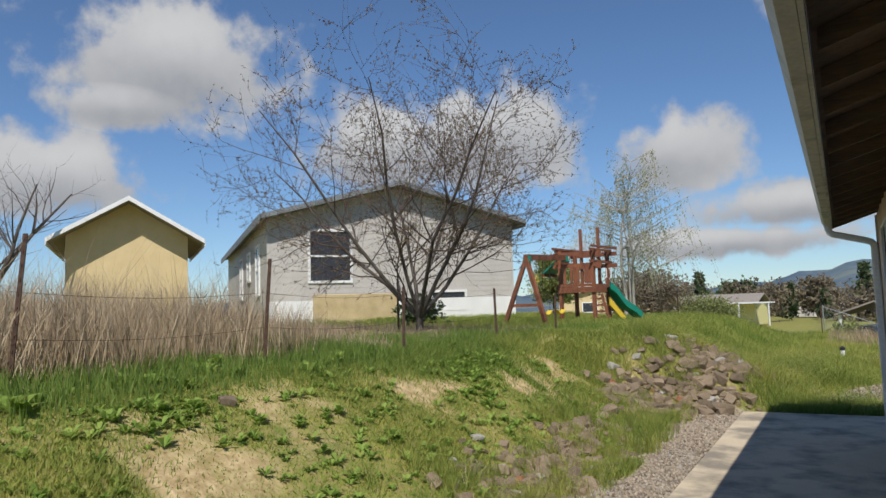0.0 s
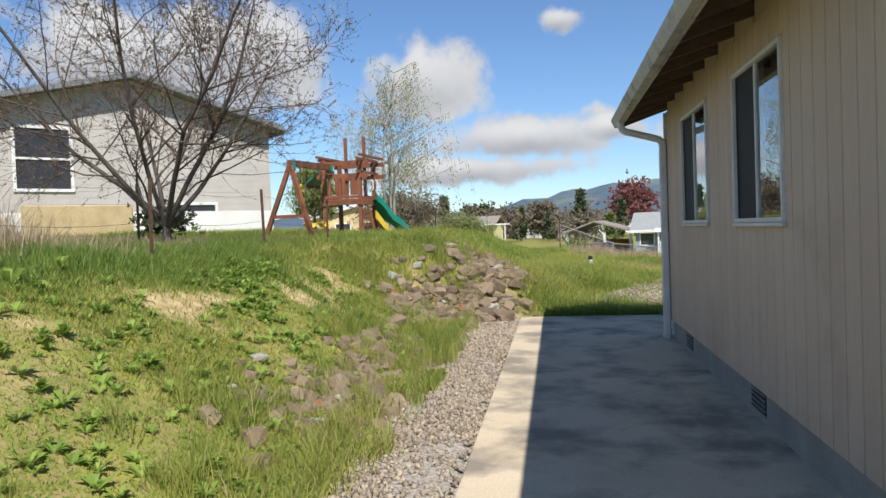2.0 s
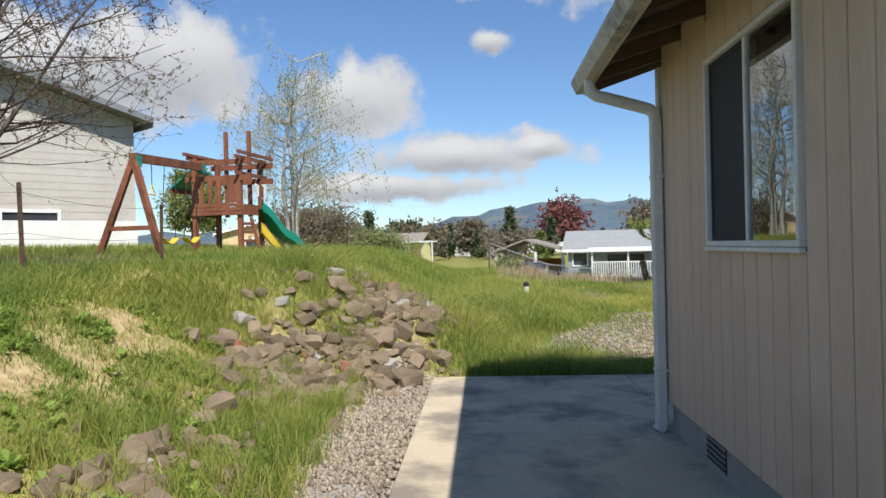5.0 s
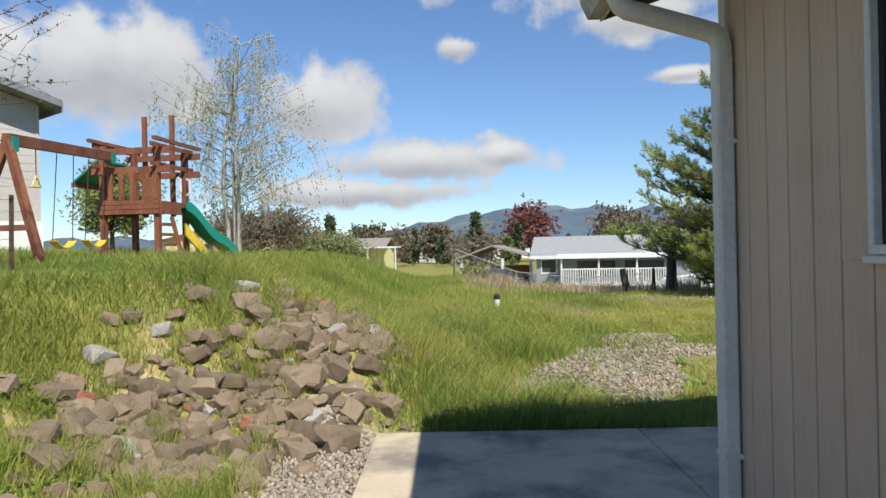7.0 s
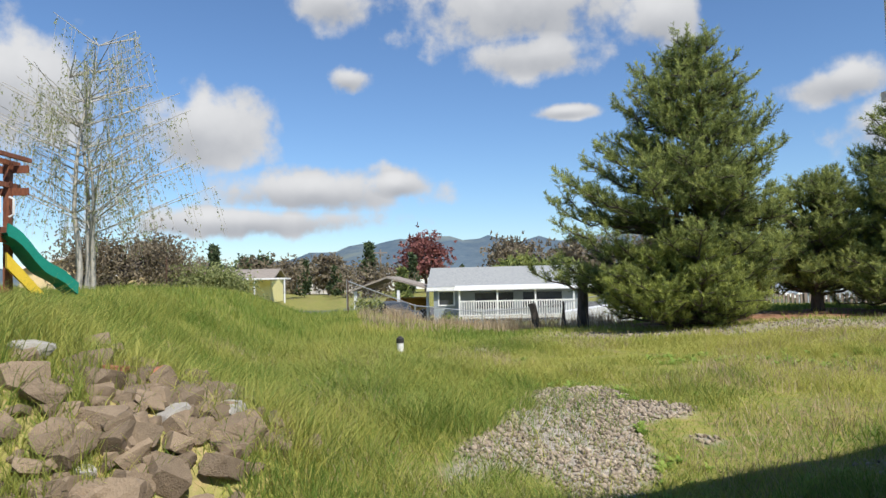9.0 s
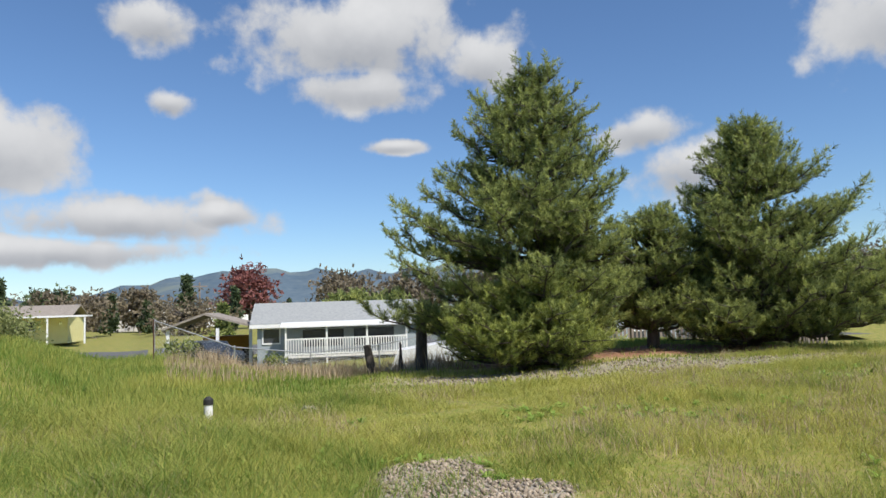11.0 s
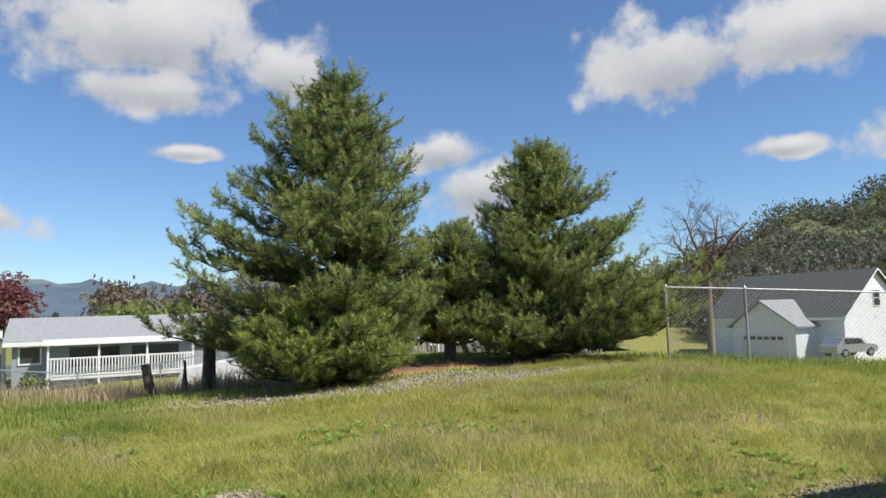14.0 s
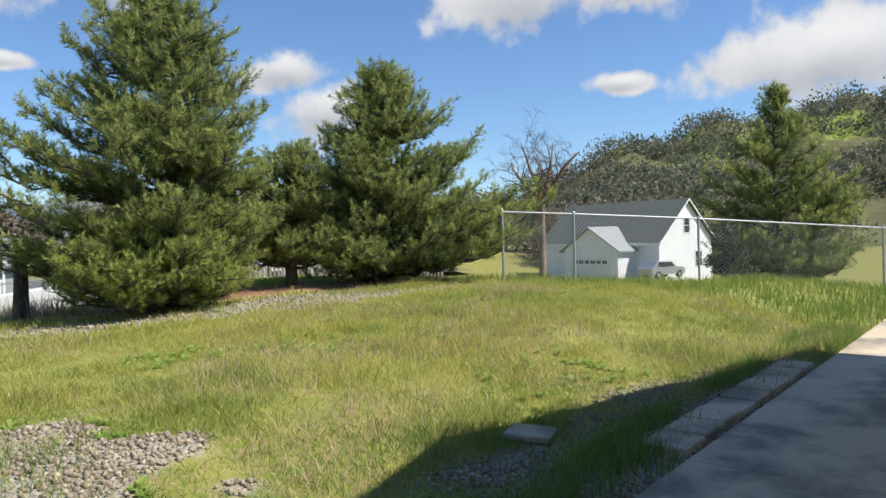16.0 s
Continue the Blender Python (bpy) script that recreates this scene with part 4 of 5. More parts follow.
def rosettes(name, spots, r, label):
    """Broad-leaved weeds: bent leaves round each spot."""
    k = 16
    n = len(spots) * k
    c = np.repeat(spots, k, 0)
    z = height(c[:, 0], c[:, 1])
    a = rng.random(n) * 6.283
    ln = np.repeat(r, k) * rng.uniform(0.5, 1.1, n)
    out = np.stack([np.cos(a), np.sin(a)], -1)
    sd = np.stack([-out[:, 1], out[:, 0]], -1) * (ln * rng.uniform(0.13, 0.22, n))[:, None]
    up = rng.uniform(0.3, 1.1, n)
    p0 = np.stack([c[:, 0], c[:, 1], z], -1)
    mid = np.concatenate([c + out * (ln * 0.55)[:, None], (z + ln * up * 0.7)[:, None]], 1)
    tip = np.concatenate([c + out * ln[:, None], (z + ln * up * 0.75)[:, None]], 1)
    s3 = np.concatenate([sd, np.zeros((n, 1))], 1)
    co = np.stack([p0, mid - s3, mid + s3, tip], 1).reshape(-1, 3)
    tr = (np.arange(n)[:, None, None] * 4 + np.array([[0, 2, 1], [1, 2, 3]])[None]).reshape(-1, 3)
    tagged(arrays(name, co, tr, WEED, np.repeat(np.clip(np.repeat(rng.random(len(spots)), k) * 0.6 + rng.random(n) * 0.4, 0, 1), 4)), label, "weeds", kind="stuff")


x, y = scatter(7000, -5.6, -3.0, -11, 1.0, lambda x, y: (1 - bare_at(x, y)) * (0.16 + 0.75 * S((vn(x, y, 1.1, 121) * 0.65 + vn(x, y, 0.4, 122) * 0.35 - 0.45) / 0.14) * S((-3.3 - x) / 0.3)))
rosettes("bank_weeds", np.stack([x, y], -1), rng.uniform(0.04, 0.12, len(x)), "broad-leaved green weeds on the bank")
x, y = scatter(1800, -1.5, 12, 2.4, 9, lambda x, y: (1 - gravel_at(x, y)) * S((vn(x, y, 1.3, 131) - 0.5) / 0.2))
rosettes("lawn_weeds", np.stack([x, y], -1), rng.uniform(0.04, 0.11, len(x)), "low broad-leaved weeds in the lawn")
x, y = scatter(80, -7, -5.6, -11, -3, lambda x, y: 0.7 + 0 * x)
rosettes("fence_weeds", np.stack([x, y], -1), rng.uniform(0.1, 0.2, len(x)), "big leafy weeds below the old fence")

# ---- gravel ----
PEBBLE = leafy("gravel stones", (0.16, 0.125, 0.09), (0.47, 0.395, 0.305), 0.85, 0.0)


def pebbles(name, n, x0, x1, y0, y1, size, label):
    x, y = rng.uniform(x0, x1, n), rng.uniform(y0, y1, n)
    k = (rng.random(n) < gravel_at(x, y) * (0.25 + 0.75 * S((vn(x, y, 0.7, 141) - 0.2) / 0.3))) & ~on_slab(x, y)
    x, y = x[k], y[k]
    n = len(x)
    s = size * rng.uniform(0.45, 1.25, n)
    c = np.stack([x, y, height(x, y) + s * 0.12], -1)
    a = rng.random(n) * 6.283
    u = np.stack([np.cos(a), np.sin(a), rng.normal(0, 0.25, n)], -1)
    v = np.stack([-np.sin(a), np.cos(a), rng.normal(0, 0.25, n)], -1)
    w = np.stack([rng.normal(0, 0.2, n), rng.normal(0, 0.2, n), np.ones(n)], -1)
    f = [rng.uniform(0.35, 0.65, (n, 1)) * s[:, None] for _ in range(6)]
    g = 0.7
    co = np.stack([c + u * f[0], c + (u * 0.3 + v) * f[1] * g, c - u * f[2], c - (v + u * 0.3) * f[3] * g, c + w * f[4] * 0.75, c - w * f[5] * 0.6], 1).reshape(-1, 3)
    o = np.array([[0, 1, 4], [1, 2, 4], [2, 3, 4], [3, 0, 4], [1, 0, 5], [2, 1, 5], [3, 2, 5], [0, 3, 5]])
    tr = (np.arange(n)[:, None, None] * 6 + o[None]).reshape(-1, 3)
    tagged(arrays(name, co, tr, PEBBLE, np.repeat(np.clip(rng.normal(0.5, 0.25, n), 0, 1), 6)), label, "gravel", kind="stuff")


pebbles("gravel_strip", 16000, -3.2, -2.14, -10, 2.5, 0.055, "grey-brown river gravel beside the patio")
pebbles("gravel_patch", 14000, -0.6, 3.6, 2.6, 7.4, 0.062, "tan river gravel showing through the grass")
pebbles("gravel_edge", 16000, 2, 10, 2.1, 3.8, 0.05, "grey gravel along the patio edge")
pebbles("gravel_path", 14000, 2.5, 14, 8, 16, 0.07, "pale gravel path below the pines")

# ---- rocks ----
stone_meshes = []
for i in range(9):
    bm = bmesh.new()
    rs = random.Random(40 + i)
    # a broken block: each corner cut off by three points
    lx, ly, lz = 0.5, rs.uniform(0.36, 0.46), rs.uniform(0.22, 0.34)
    for cx, cy, cz in itertools.product((-1, 1), repeat=3):
        k = Vector((cx * lx * rs.uniform(0.62, 1.05), cy * ly * rs.uniform(0.62, 1.05), cz * lz * rs.uniform(0.65, 1.05)))
        cut = rs.uniform(0.2, 0.6)
        for d in range(3):
            v = k.copy()
            v[d] *= 1 - cut * rs.uniform(0.7, 1.3)
            bm.verts.new(v)
    hull = bmesh.ops.convex_hull(bm, input=bm.verts[:])
    bmesh.ops.delete(bm, geom=[v for v in bm.verts if not v.link_faces], context="VERTS")
    me = bpy.data.meshes.new("stone")
    bm.to_mesh(me)
    bm.free()
    me.materials.append(STONE_PALE if i == 7 else STONE_RED if i == 8 else STONE)
    stone_meshes.append(me)


def pile(name, spots, label):
    x0, y0 = spots[0][0], spots[0][1]
    heap = thing(name, pose(x0, y0, hz(x0, y0)), label, "rocks")
    inv = heap.matrix_world.inverted()
    for i, (x, y, s) in enumerate(spots):
        r = random.random()
        k = 8 if r > 0.992 else 7 if r > 0.955 else random.randrange(7)
        ob = new("stone", stone_meshes[k])
        ob.parent = heap
        m = pose(x, y, hz(x, y) + s * 0.11, random.uniform(-30, 30), random.uniform(-30, 30), random.uniform(0, 360))
        ob.matrix_basis = inv @ m @ Matrix.Diagonal((s, s, s, 1))


SIZES = (0.1, 0.12, 0.14, 0.165, 0.195, 0.23, 0.28)
spots = [(-2.42, 1.78, 0.42), (-2.05, 2.42, 0.28), (-2.7, 2.2, 0.34), (-2.25, 2.9, 0.32)]
for _ in range(294):
    v = random.random()
    spots.append((-3.0 + 0.5 * v + random.gauss(0, 0.36), 1.7 + 2.0 * v + random.gauss(0, 0.3), random.choice(SIZES)))
spots = [p for p in spots if not (p[0] > -2.3 and p[1] < 2.25) or p[2] > 0.4]
pile("rock_pile", spots, "heap of broken brown basalt rocks by the patio corner")
spots = [(-3.55 + random.gauss(0, 0.36), 0.95 + random.gauss(0, 0.55), random.choice(SIZES)) for _ in range(270)]
pile("rock_pile", [p for p in spots if p[0] < -2.75], "spread heap of brown rocks at the foot of the bank")
spots = []
for cy, n, sp in ((-4.5, 115, 0.55), (-3.1, 115, 0.5), (-1.6, 35, 0.4), (-8.4, 30, 0.9)):
    for _ in range(n):
        spots.append((min(-3.45 + random.gauss(0, 0.3), -2.95), cy + random.gauss(0, sp), random.choice((0.09, 0.12, 0.15, 0.18, 0.22))))
pile("rock_border", spots, "brown rocks lining the gravel below the bank")
for x, y, s, k in ((-4.15, -4.3, 0.15, 7), (-3.48, 2.9, 0.24, 7), (-3.9, -5.2, 0.14, 2), (-5.4, -6.8, 0.16, 3), (0.9, 10.4, 0.2, 7)):
    ob = new("rock", stone_meshes[k])
    ob.matrix_world = pose(x, y, hz(x, y) + s * 0.15, 10, 5, 50) @ Matrix.Diagonal((s, s, s, 1))
    tagged(ob, "single pale rock lying in the grass", "rock", "loose rocks")

# pavers
for i in range(9):
    px = 4.45 + i * 0.47
    tagged(part("paver", bx(px, px + 0.45, 2.22, 2.60, -0.06, 0.035 + 0.008 * (i % 3), bevel=0.012), CONCRETE), "grey concrete paver edging the patio", "paver", "pavers along the patio")
pv = part("paver", bx(-0.2, 0.2, -0.2, 0.2, -0.03, 0.03, bevel=0.012), CONCRETE)
pv.matrix_world = pose(4.1, 3.4, hz(4.1, 3.4) + 0.03, 2, 3, 20)
tagged(pv, "loose square concrete paver in the gravel", "paver", "pavers along the patio")

# ---- fence posts ----
def steel_post(x, y, h, lean=(0, 0), mat=RUST, label="rusty steel fence post leaning in the grass"):
    p = thing("fence_post", pose(x, y, hz(x, y), lean[0], lean[1], 20), label, "post", "old fence posts")
    bm = bmesh.new()
    box(bm, -0.022, 0.022, -0.003, 0.003, -0.3, h), box(bm, -0.003, 0.003, 0.0031, 0.03, -0.3, h)
    part("shaft", bm, mat, p)
    for k in range(int(h / 0.12)):
        part("stud", bx(-0.006, 0.006, -0.012, -0.0031, 0.1 + 0.12 * k, 0.125 + 0.12 * k), mat, p)
    return p


for x, y, h, ln in ((-6.55, -8.1, 1.35, (-3, 3)), (-6.31, -5.36, 1.25, (-2, 3)), (-6.14, -2.64, 0.95, (0, 1)), (-6.05, 0.4, 0.95, (0, -1)), (-5.9, 3.1, 0.9, (0, 1)), (-6.5, 19.4, 1.1, (0, 0)), (-1.3, 23.4, 1.3, (0, 0)), (-8.9, 1.5, 1.1, (0, 0))):
    steel_post(x, y, h, ln)
wire = thing("fence_wire", pose(0, 0, 0), "thin sagging wire strung along the old fence", "wire")
run = [(-6.55, -8.1), (-6.31, -5.36), (-6.14, -2.64), (-6.05, 0.4), (-5.9, 3.1)]
for hw in (0.45, 0.85):
    segs = []
    for (ax, ay), (bx_, by_) in zip(run[:-1], run[1:]):
        pts = [(ax + (bx_ - ax) * k / 6, ay + (by_ - ay) * k / 6, (hz(ax, ay) * (6 - k) + hz(bx_, by_) * k) / 6 + hw - 0.06 * math.sin(math.pi * k / 6)) for k in range(7)]
        segs += [(a, b, 0.0025, 0.0025) for a, b in zip(pts[:-1], pts[1:])]
    co, tr = tubes(segs, 3)
    arrays("strand", co, tr, RUST, parent=wire)

# white utility pipe with a black cap
up = thing("utility_pipe", pose(-0.55, 9.9, hz(-0.55, 9.9) - 0.05), "short white pipe with a black cap in the grass", "pipe")
part("pipe", rod(bmesh.new(), (0, 0, -0.1), (0, 0, 0.27), 0.058, n=14), WHITE, up)
part("cap", rod(rod(bmesh.new(), (0, 0, 0.271), (0, 0, 0.34), 0.066, n=14), (0, 0, 0.341), (0, 0, 0.38), 0.066, 0.025, n=14), RUBBER, up)


# ---- chain-link fences ----
def chain_fence(name, posts, h, pitch, label, ground=None):
    f = thing(name, pose(0, 0, 0), label, "fence")
    zz = [(hz(x, y) if ground is None else ground) for x, y in posts]
    for (x, y), z in zip(posts, zz):
        p = part("post", rod(bmesh.new(), (x, y, z - 0.3), (x, y, z + h + 0.03), 0.03, n=8), GALV, f)
        part("cap", rod(bmesh.new(), (x, y, z + h + 0.031), (x, y, z + h + 0.07), 0.034, 0.012, n=8), GALV, p)
    for ((ax, ay), az), ((bx_, by_), bz) in zip(zip(posts[:-1], zz[:-1]), zip(posts[1:], zz[1:])):
        part("rail", rod(bmesh.new(), (ax, ay, az + h), (bx_, by_, bz + h), 0.021, n=8), GALV, f)
        ln = math.hypot(bx_ - ax, by_ - ay)
        segs = []
        n = int(ln / pitch)
        for k in range(-int(h / pitch), n + 1):
            for sgn in (1, -1):
                s0, s1 = k * pitch, k * pitch + h
                t0, t1 = max(s0, 0), min(s1, ln)
                if t1 - t0 < 0.03:
                    continue
                z0, z1 = (t0 - s0), (t1 - s0)
                if sgn < 0:
                    z0, z1 = h - z0, h - z1

                def at(t, z):
                    u = t / ln
                    return (ax + (bx_ - ax) * u, ay + (by_ - ay) * u, az + (bz - az) * u + z)
                segs.append((at(t0, z0), at(t1, z1), 0.0034, 0.0034))
        co, tr = tubes(segs, 3)
        arrays("wire_mesh", co, tr, GALV, parent=f)
    return f


chain_fence("chain_link_fence", [(12.95, 9.75), (14.3, 8.6), (16.8, 6.5), (20.9, 3.1), (24.5, 0.0)], 1.72, 0.10, "grey galvanised chain-link fence with a top rail")
chain_fence("neighbour_fence", [(-1.3, 27.5), (1.4, 26.6), (4.0, 25.8), (6.4, 25.1), (9.2, 24.2), (12, 23.3)], 1.25, 0.16, "low chain-link fence below the neighbour's yard")
wf = thing("board_fence", pose(0, 0, 0), "low weathered wooden board fence behind the pines", "fence")
for i in range(70):
    x = 12.0 + i * 0.12
    y = 22.9 - 0.62 * (x - 12)
    part("board", bx(x, x + 0.105, y - 0.01, y + 0.01, hz(x, y) - 0.1, hz(16, 20) + 0.62 + 0.02 * (i % 3)), FENCEWOOD, wf)
for k in range(4):
    x = 12.3 + k * 2.5
    y = 22.9 - 0.62 * (x - 12)
    part("post", bx(x - 0.05, x + 0.05, y + 0.02, y + 0.12, hz(x, y) - 0.1, hz(16, 20) + 0.7), FENCEWOOD, wf)

# old leaning wooden posts by the pine
for x, y, h, lean in ((3.66, 16.5, 0.75, 10), (4.55, 17.2, 0.7, -6), (4.72, 17.4, 0.75, 4)):
    st = thing("old_gate_post", pose(x, y, hz(x, y), 0, -lean, 0), "dark split wooden post leaning by the pine", "post", "old gate posts")
    wd = 0.12 if h > 0.74 and lean > 5 else 0.035
    part("post", rod(bmesh.new(), (0, 0, -0.2), (0, 0, h), wd, wd * 0.8, n=7), BARK, st)

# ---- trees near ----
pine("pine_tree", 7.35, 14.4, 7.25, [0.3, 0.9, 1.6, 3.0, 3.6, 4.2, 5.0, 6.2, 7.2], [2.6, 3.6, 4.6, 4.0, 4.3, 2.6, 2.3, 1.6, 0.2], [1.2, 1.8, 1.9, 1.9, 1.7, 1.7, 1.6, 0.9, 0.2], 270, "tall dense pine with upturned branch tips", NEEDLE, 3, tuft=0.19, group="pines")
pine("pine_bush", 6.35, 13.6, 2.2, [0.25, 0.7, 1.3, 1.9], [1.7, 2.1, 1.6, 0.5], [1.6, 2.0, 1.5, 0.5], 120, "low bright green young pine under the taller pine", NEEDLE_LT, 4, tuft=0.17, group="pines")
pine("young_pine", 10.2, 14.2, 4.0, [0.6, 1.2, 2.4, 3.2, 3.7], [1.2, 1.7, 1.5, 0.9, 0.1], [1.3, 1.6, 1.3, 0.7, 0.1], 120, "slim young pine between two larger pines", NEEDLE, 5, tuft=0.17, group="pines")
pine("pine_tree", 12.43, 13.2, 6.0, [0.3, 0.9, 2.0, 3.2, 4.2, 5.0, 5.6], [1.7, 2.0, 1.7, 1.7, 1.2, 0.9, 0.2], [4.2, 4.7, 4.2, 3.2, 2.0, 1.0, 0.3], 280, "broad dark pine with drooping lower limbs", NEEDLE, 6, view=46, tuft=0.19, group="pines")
pine("pine_tree", 28.2, 7.6, 6.8, [0.6, 1.5, 3.0, 4.5, 6.0, 7.0], [2.2, 2.8, 2.9, 2.4, 1.5, 0.3], [2.6, 3.2, 3.2, 2.6, 1.5, 0.3], 120, "large grey-green pine standing beyond the fence", NEEDLE, 8, view=75, tuft=0.27, group="pines")
pine("small_pine", 19.5, 6.7, 1.75, [0.5, 0.9, 1.5], [0.45, 0.5, 0.2], [0.45, 0.5, 0.2], 16, "small scraggly pine beyond the fence", NEEDLE_DK, 9, view=65, tuft=0.16, group="pines")
lt = thing("leaning_trunk", pose(4.94, 16.6, hz(4.94, 16.6)), "dark stubby trunk below the pine's outer limbs", "tree trunk")
part("trunk", rod(bmesh.new(), (0, 0, -0.2), (0.06, 0, 1.7), 0.17, 0.12, n=9), BARK, lt)

bare_tree("cherry_tree", -8.3, 1.4, "leafless fruit tree with budding dark twigs", 8, 5.3, 0.062, [(14, 0.44, 0.05, 0.6, 0.11), (9, 0.45, 0.06, 0.55, 0.14), (2, 0.5, 0.05, 0.6, 0.15), (0, 0, 0.03, 0, 0.15)], BARK, 14, 0.035, BUDS, 0.4, 0.95, bud_n=2)
bare_tree("bare_tree", 17.9, 11.7, "leafless tree with a flaky orange-grey trunk", 7, 2.0, 0.095, [(8, 0.6, -0.03, 0.75, 0.16), (6, 0.5, -0.02, 0.65, 0.18), (4, 0.5, 0, 0.6, 0.2), (0, 0, 0, 0, 0.2)], TANBARK, 23, 0.0, None, 2.9, 1.0)
bare_tree("background_tree", -22, 18, "bare leafless tree behind the houses", 7, 4.6, 0.12, [(9, 0.5, 0.05, 0.5, 0.1), (6, 0.5, 0.05, 0.5, 0.12), (0, 0, 0.02, 0, 0.15)], BARK, 31, 0.0, None, 1.2, 0.5, "background bare trees")
bare_tree("background_tree", -23, 0.5, "bare leafless tree behind the houses", 6, 4.0, 0.12, [(9, 0.5, 0.05, 0.5, 0.1), (6, 0.5, 0.05, 0.5, 0.12), (0, 0, 0.02, 0, 0.15)], BARK, 32, 0.0, None, 1.2, 0.6, "background bare trees")


def weeping(name, x, y, h, w, label, seed):
    rnd = np.random.default_rng(seed)
    tree = thing(name, pose(x, y, hz(x, y)), label, "tree")
    segs, cen = [], []
    for s in range(3):
        p, d = np.array([0.15 * s - 0.15, 0.1 * s, -0.1]), unit(np.array([rnd.normal(0, 0.12), rnd.normal(0, 0.12), 1]))
        for k in range(9):
            d = unit(d + np.array([rnd.normal(0, 0.07), rnd.normal(0, 0.07), 0.05]))
            q_ = p + d * h * (1.0 - 0.12 * s) / 9
            segs.append((p, q_, 0.09 * (1 - k / 9.5), 0.09 * (1 - (k + 1) / 9.5)))
            if k > 1:
                for _ in range(7):
                    a = rnd.random() * 6.283
                    o = np.array([math.cos(a), math.sin(a), 0.45]) * w * 0.5 * rnd.uniform(0.35, 1.0) * (1.15 - 0.07 * k)
                    e = q_ + o
                    segs.append((q_, e, 0.016, 0.007))
                    for _ in range(4):
                        u = rnd.uniform(0.35, 1.0)
                        st = q_ + o * u
                        ln = rnd.uniform(0.5, 1.5)
                        en = st + np.array([o[0] * 0.12, o[1] * 0.12, -ln])
                        segs.append((st, en, 0.005, 0.003))
                        for c in range(9):
                            cen.append(st + (en - st) * rnd.random() + rnd.normal(0, 0.05, 3))
            p = q_
    co, tr = tubes(segs, 4)
    arrays("trunk", co, tr, BIRCH, parent=tree)
    cen = np.array(cen)
    co, tr = leaves(cen, np.tile([[0, 0, -0.8]], (len(cen), 1)), 0.075, 2, 0.2, 0.6, rnd)
    arrays("foliage", co, tr, WILLOW, np.repeat(rnd.random(len(cen)), 6), parent=tree)


weeping("weeping_birch", -7.9, 16.9, 6.4, 6.2, "pale weeping birch with hanging new leaves", 17)
clump_tree("bush", -9.6, 13.0, hz(-9.6, 13), 2.0, 2.3, NEEDLE, "olive green bush beside the grey home", 5200, 0.07, 51, category="bush")
clump_tree("bush", -6.0, 24.5, hz(-6.0, 24.5) - 0.4, 3.2, 1.6, WILLOW, "olive leafy shrub beyond the playset", 5200, 0.09, 52, category="bush")
clump_tree("bush", -9.0, 24.0, hz(-9, 24) - 0.2, 5.0, 2.2, BROWNLEAF, "brown twiggy shrub beyond the playset", 5200, 0.1, 53, category="bush")
clump_tree("bush", 3.6, 33.0, hz(3.6, 33), 1.6, 1.3, NEEDLE, "round green shrub in the neighbour's yard", 700, 0.12, 54, category="bush")
clump_tree("bush", -0.4, 30.0, hz(-0.4, 30), 1.5, 0.9, NEEDLE, "low green shrub in the neighbour's yard", 500, 0.12, 55, category="bush")
clump_tree("bush", -9.2, 2.9, hz(-9.2, 2.9), 1.3, 0.8, NEEDLE_DK, "dark low shrub by the fruit tree", 500, 0.1, 56, category="bush")


# ---- houses ----
def gable_house(name, m, label, w, d, eave, ridge, wall_mat, roof_mat, trim_mat, over=0.35, category="house", roof_over_end=0.35):
    """Local x across the gable, y along the ridge from the near gable end, z from its base."""
    h = thing(name, m, label, category)
    part("wall", prism(bmesh.new(), [(-w / 2, -1.0), (w / 2, -1.0), (w / 2, eave), (0, ridge), (-w / 2, eave)], 0, d), wall_mat, h)
    k = (ridge - eave) / (w / 2)
    o = [(-w / 2 - over, eave - over * k + 0.02), (0, ridge + 0.02), (w / 2 + over, eave - over * k + 0.02)]
    r = part("roof", prism(bmesh.new(), o + [(x, z + 0.12) for x, z in o[::-1]], -roof_over_end, d + roof_over_end), roof_mat, h)
    t = [(x, z - 0.03) for x, z in o] + [(x, z + 0.125) for x, z in o[::-1]]
    part("rake_trim", prism(bmesh.new(), t, -roof_over_end - 0.03, -roof_over_end - 0.002), trim_mat, r)
    for sx in (-1, 1):
        xe = sx * (w / 2 + over)
        part("fascia", bx(min(xe, xe + sx * 0.03), max(xe, xe + sx * 0.03), -roof_over_end, d + roof_over_end, eave - over * k - 0.12, eave - over * k + 0.13), trim_mat, r)
    return h


def house_window(h, x0, x1, z0, z1, y=0.0, side=None, bar=True):
    """A window on the near gable (or on the wall x = side)."""
    def b(bm, a0, a1, c0, c1, p0, p1):
        return box(bm, a0, a1, y - p1, y - p0, c0, c1) if side is None else box(bm, *((side - p1, side - p0) if side <= 0 else (side + p0, side + p1)), a0, a1, c0, c1)
    wn = part("window", b(bmesh.new(), x0, x1, z0, z1, 0.004, 0.02), DARKGLASS, h)
    fr = bmesh.new()
    t = 0.08
    b(fr, x0 - t, x0, z0 - t, z1 + t, 0.003, 0.06), b(fr, x1, x1 + t, z0 - t, z1 + t, 0.003, 0.06), b(fr, x0, x1, z1, z1 + t, 0.003, 0.06), b(fr, x0, x1, z0 - t, z0, 0.003, 0.06)
    if bar:
        b(fr, x0, x1, (z0 + z1) / 2 - 0.03, (z0 + z1) / 2 + 0.03, 0.021, 0.05)
    part("frame", fr, WHITE, wn)


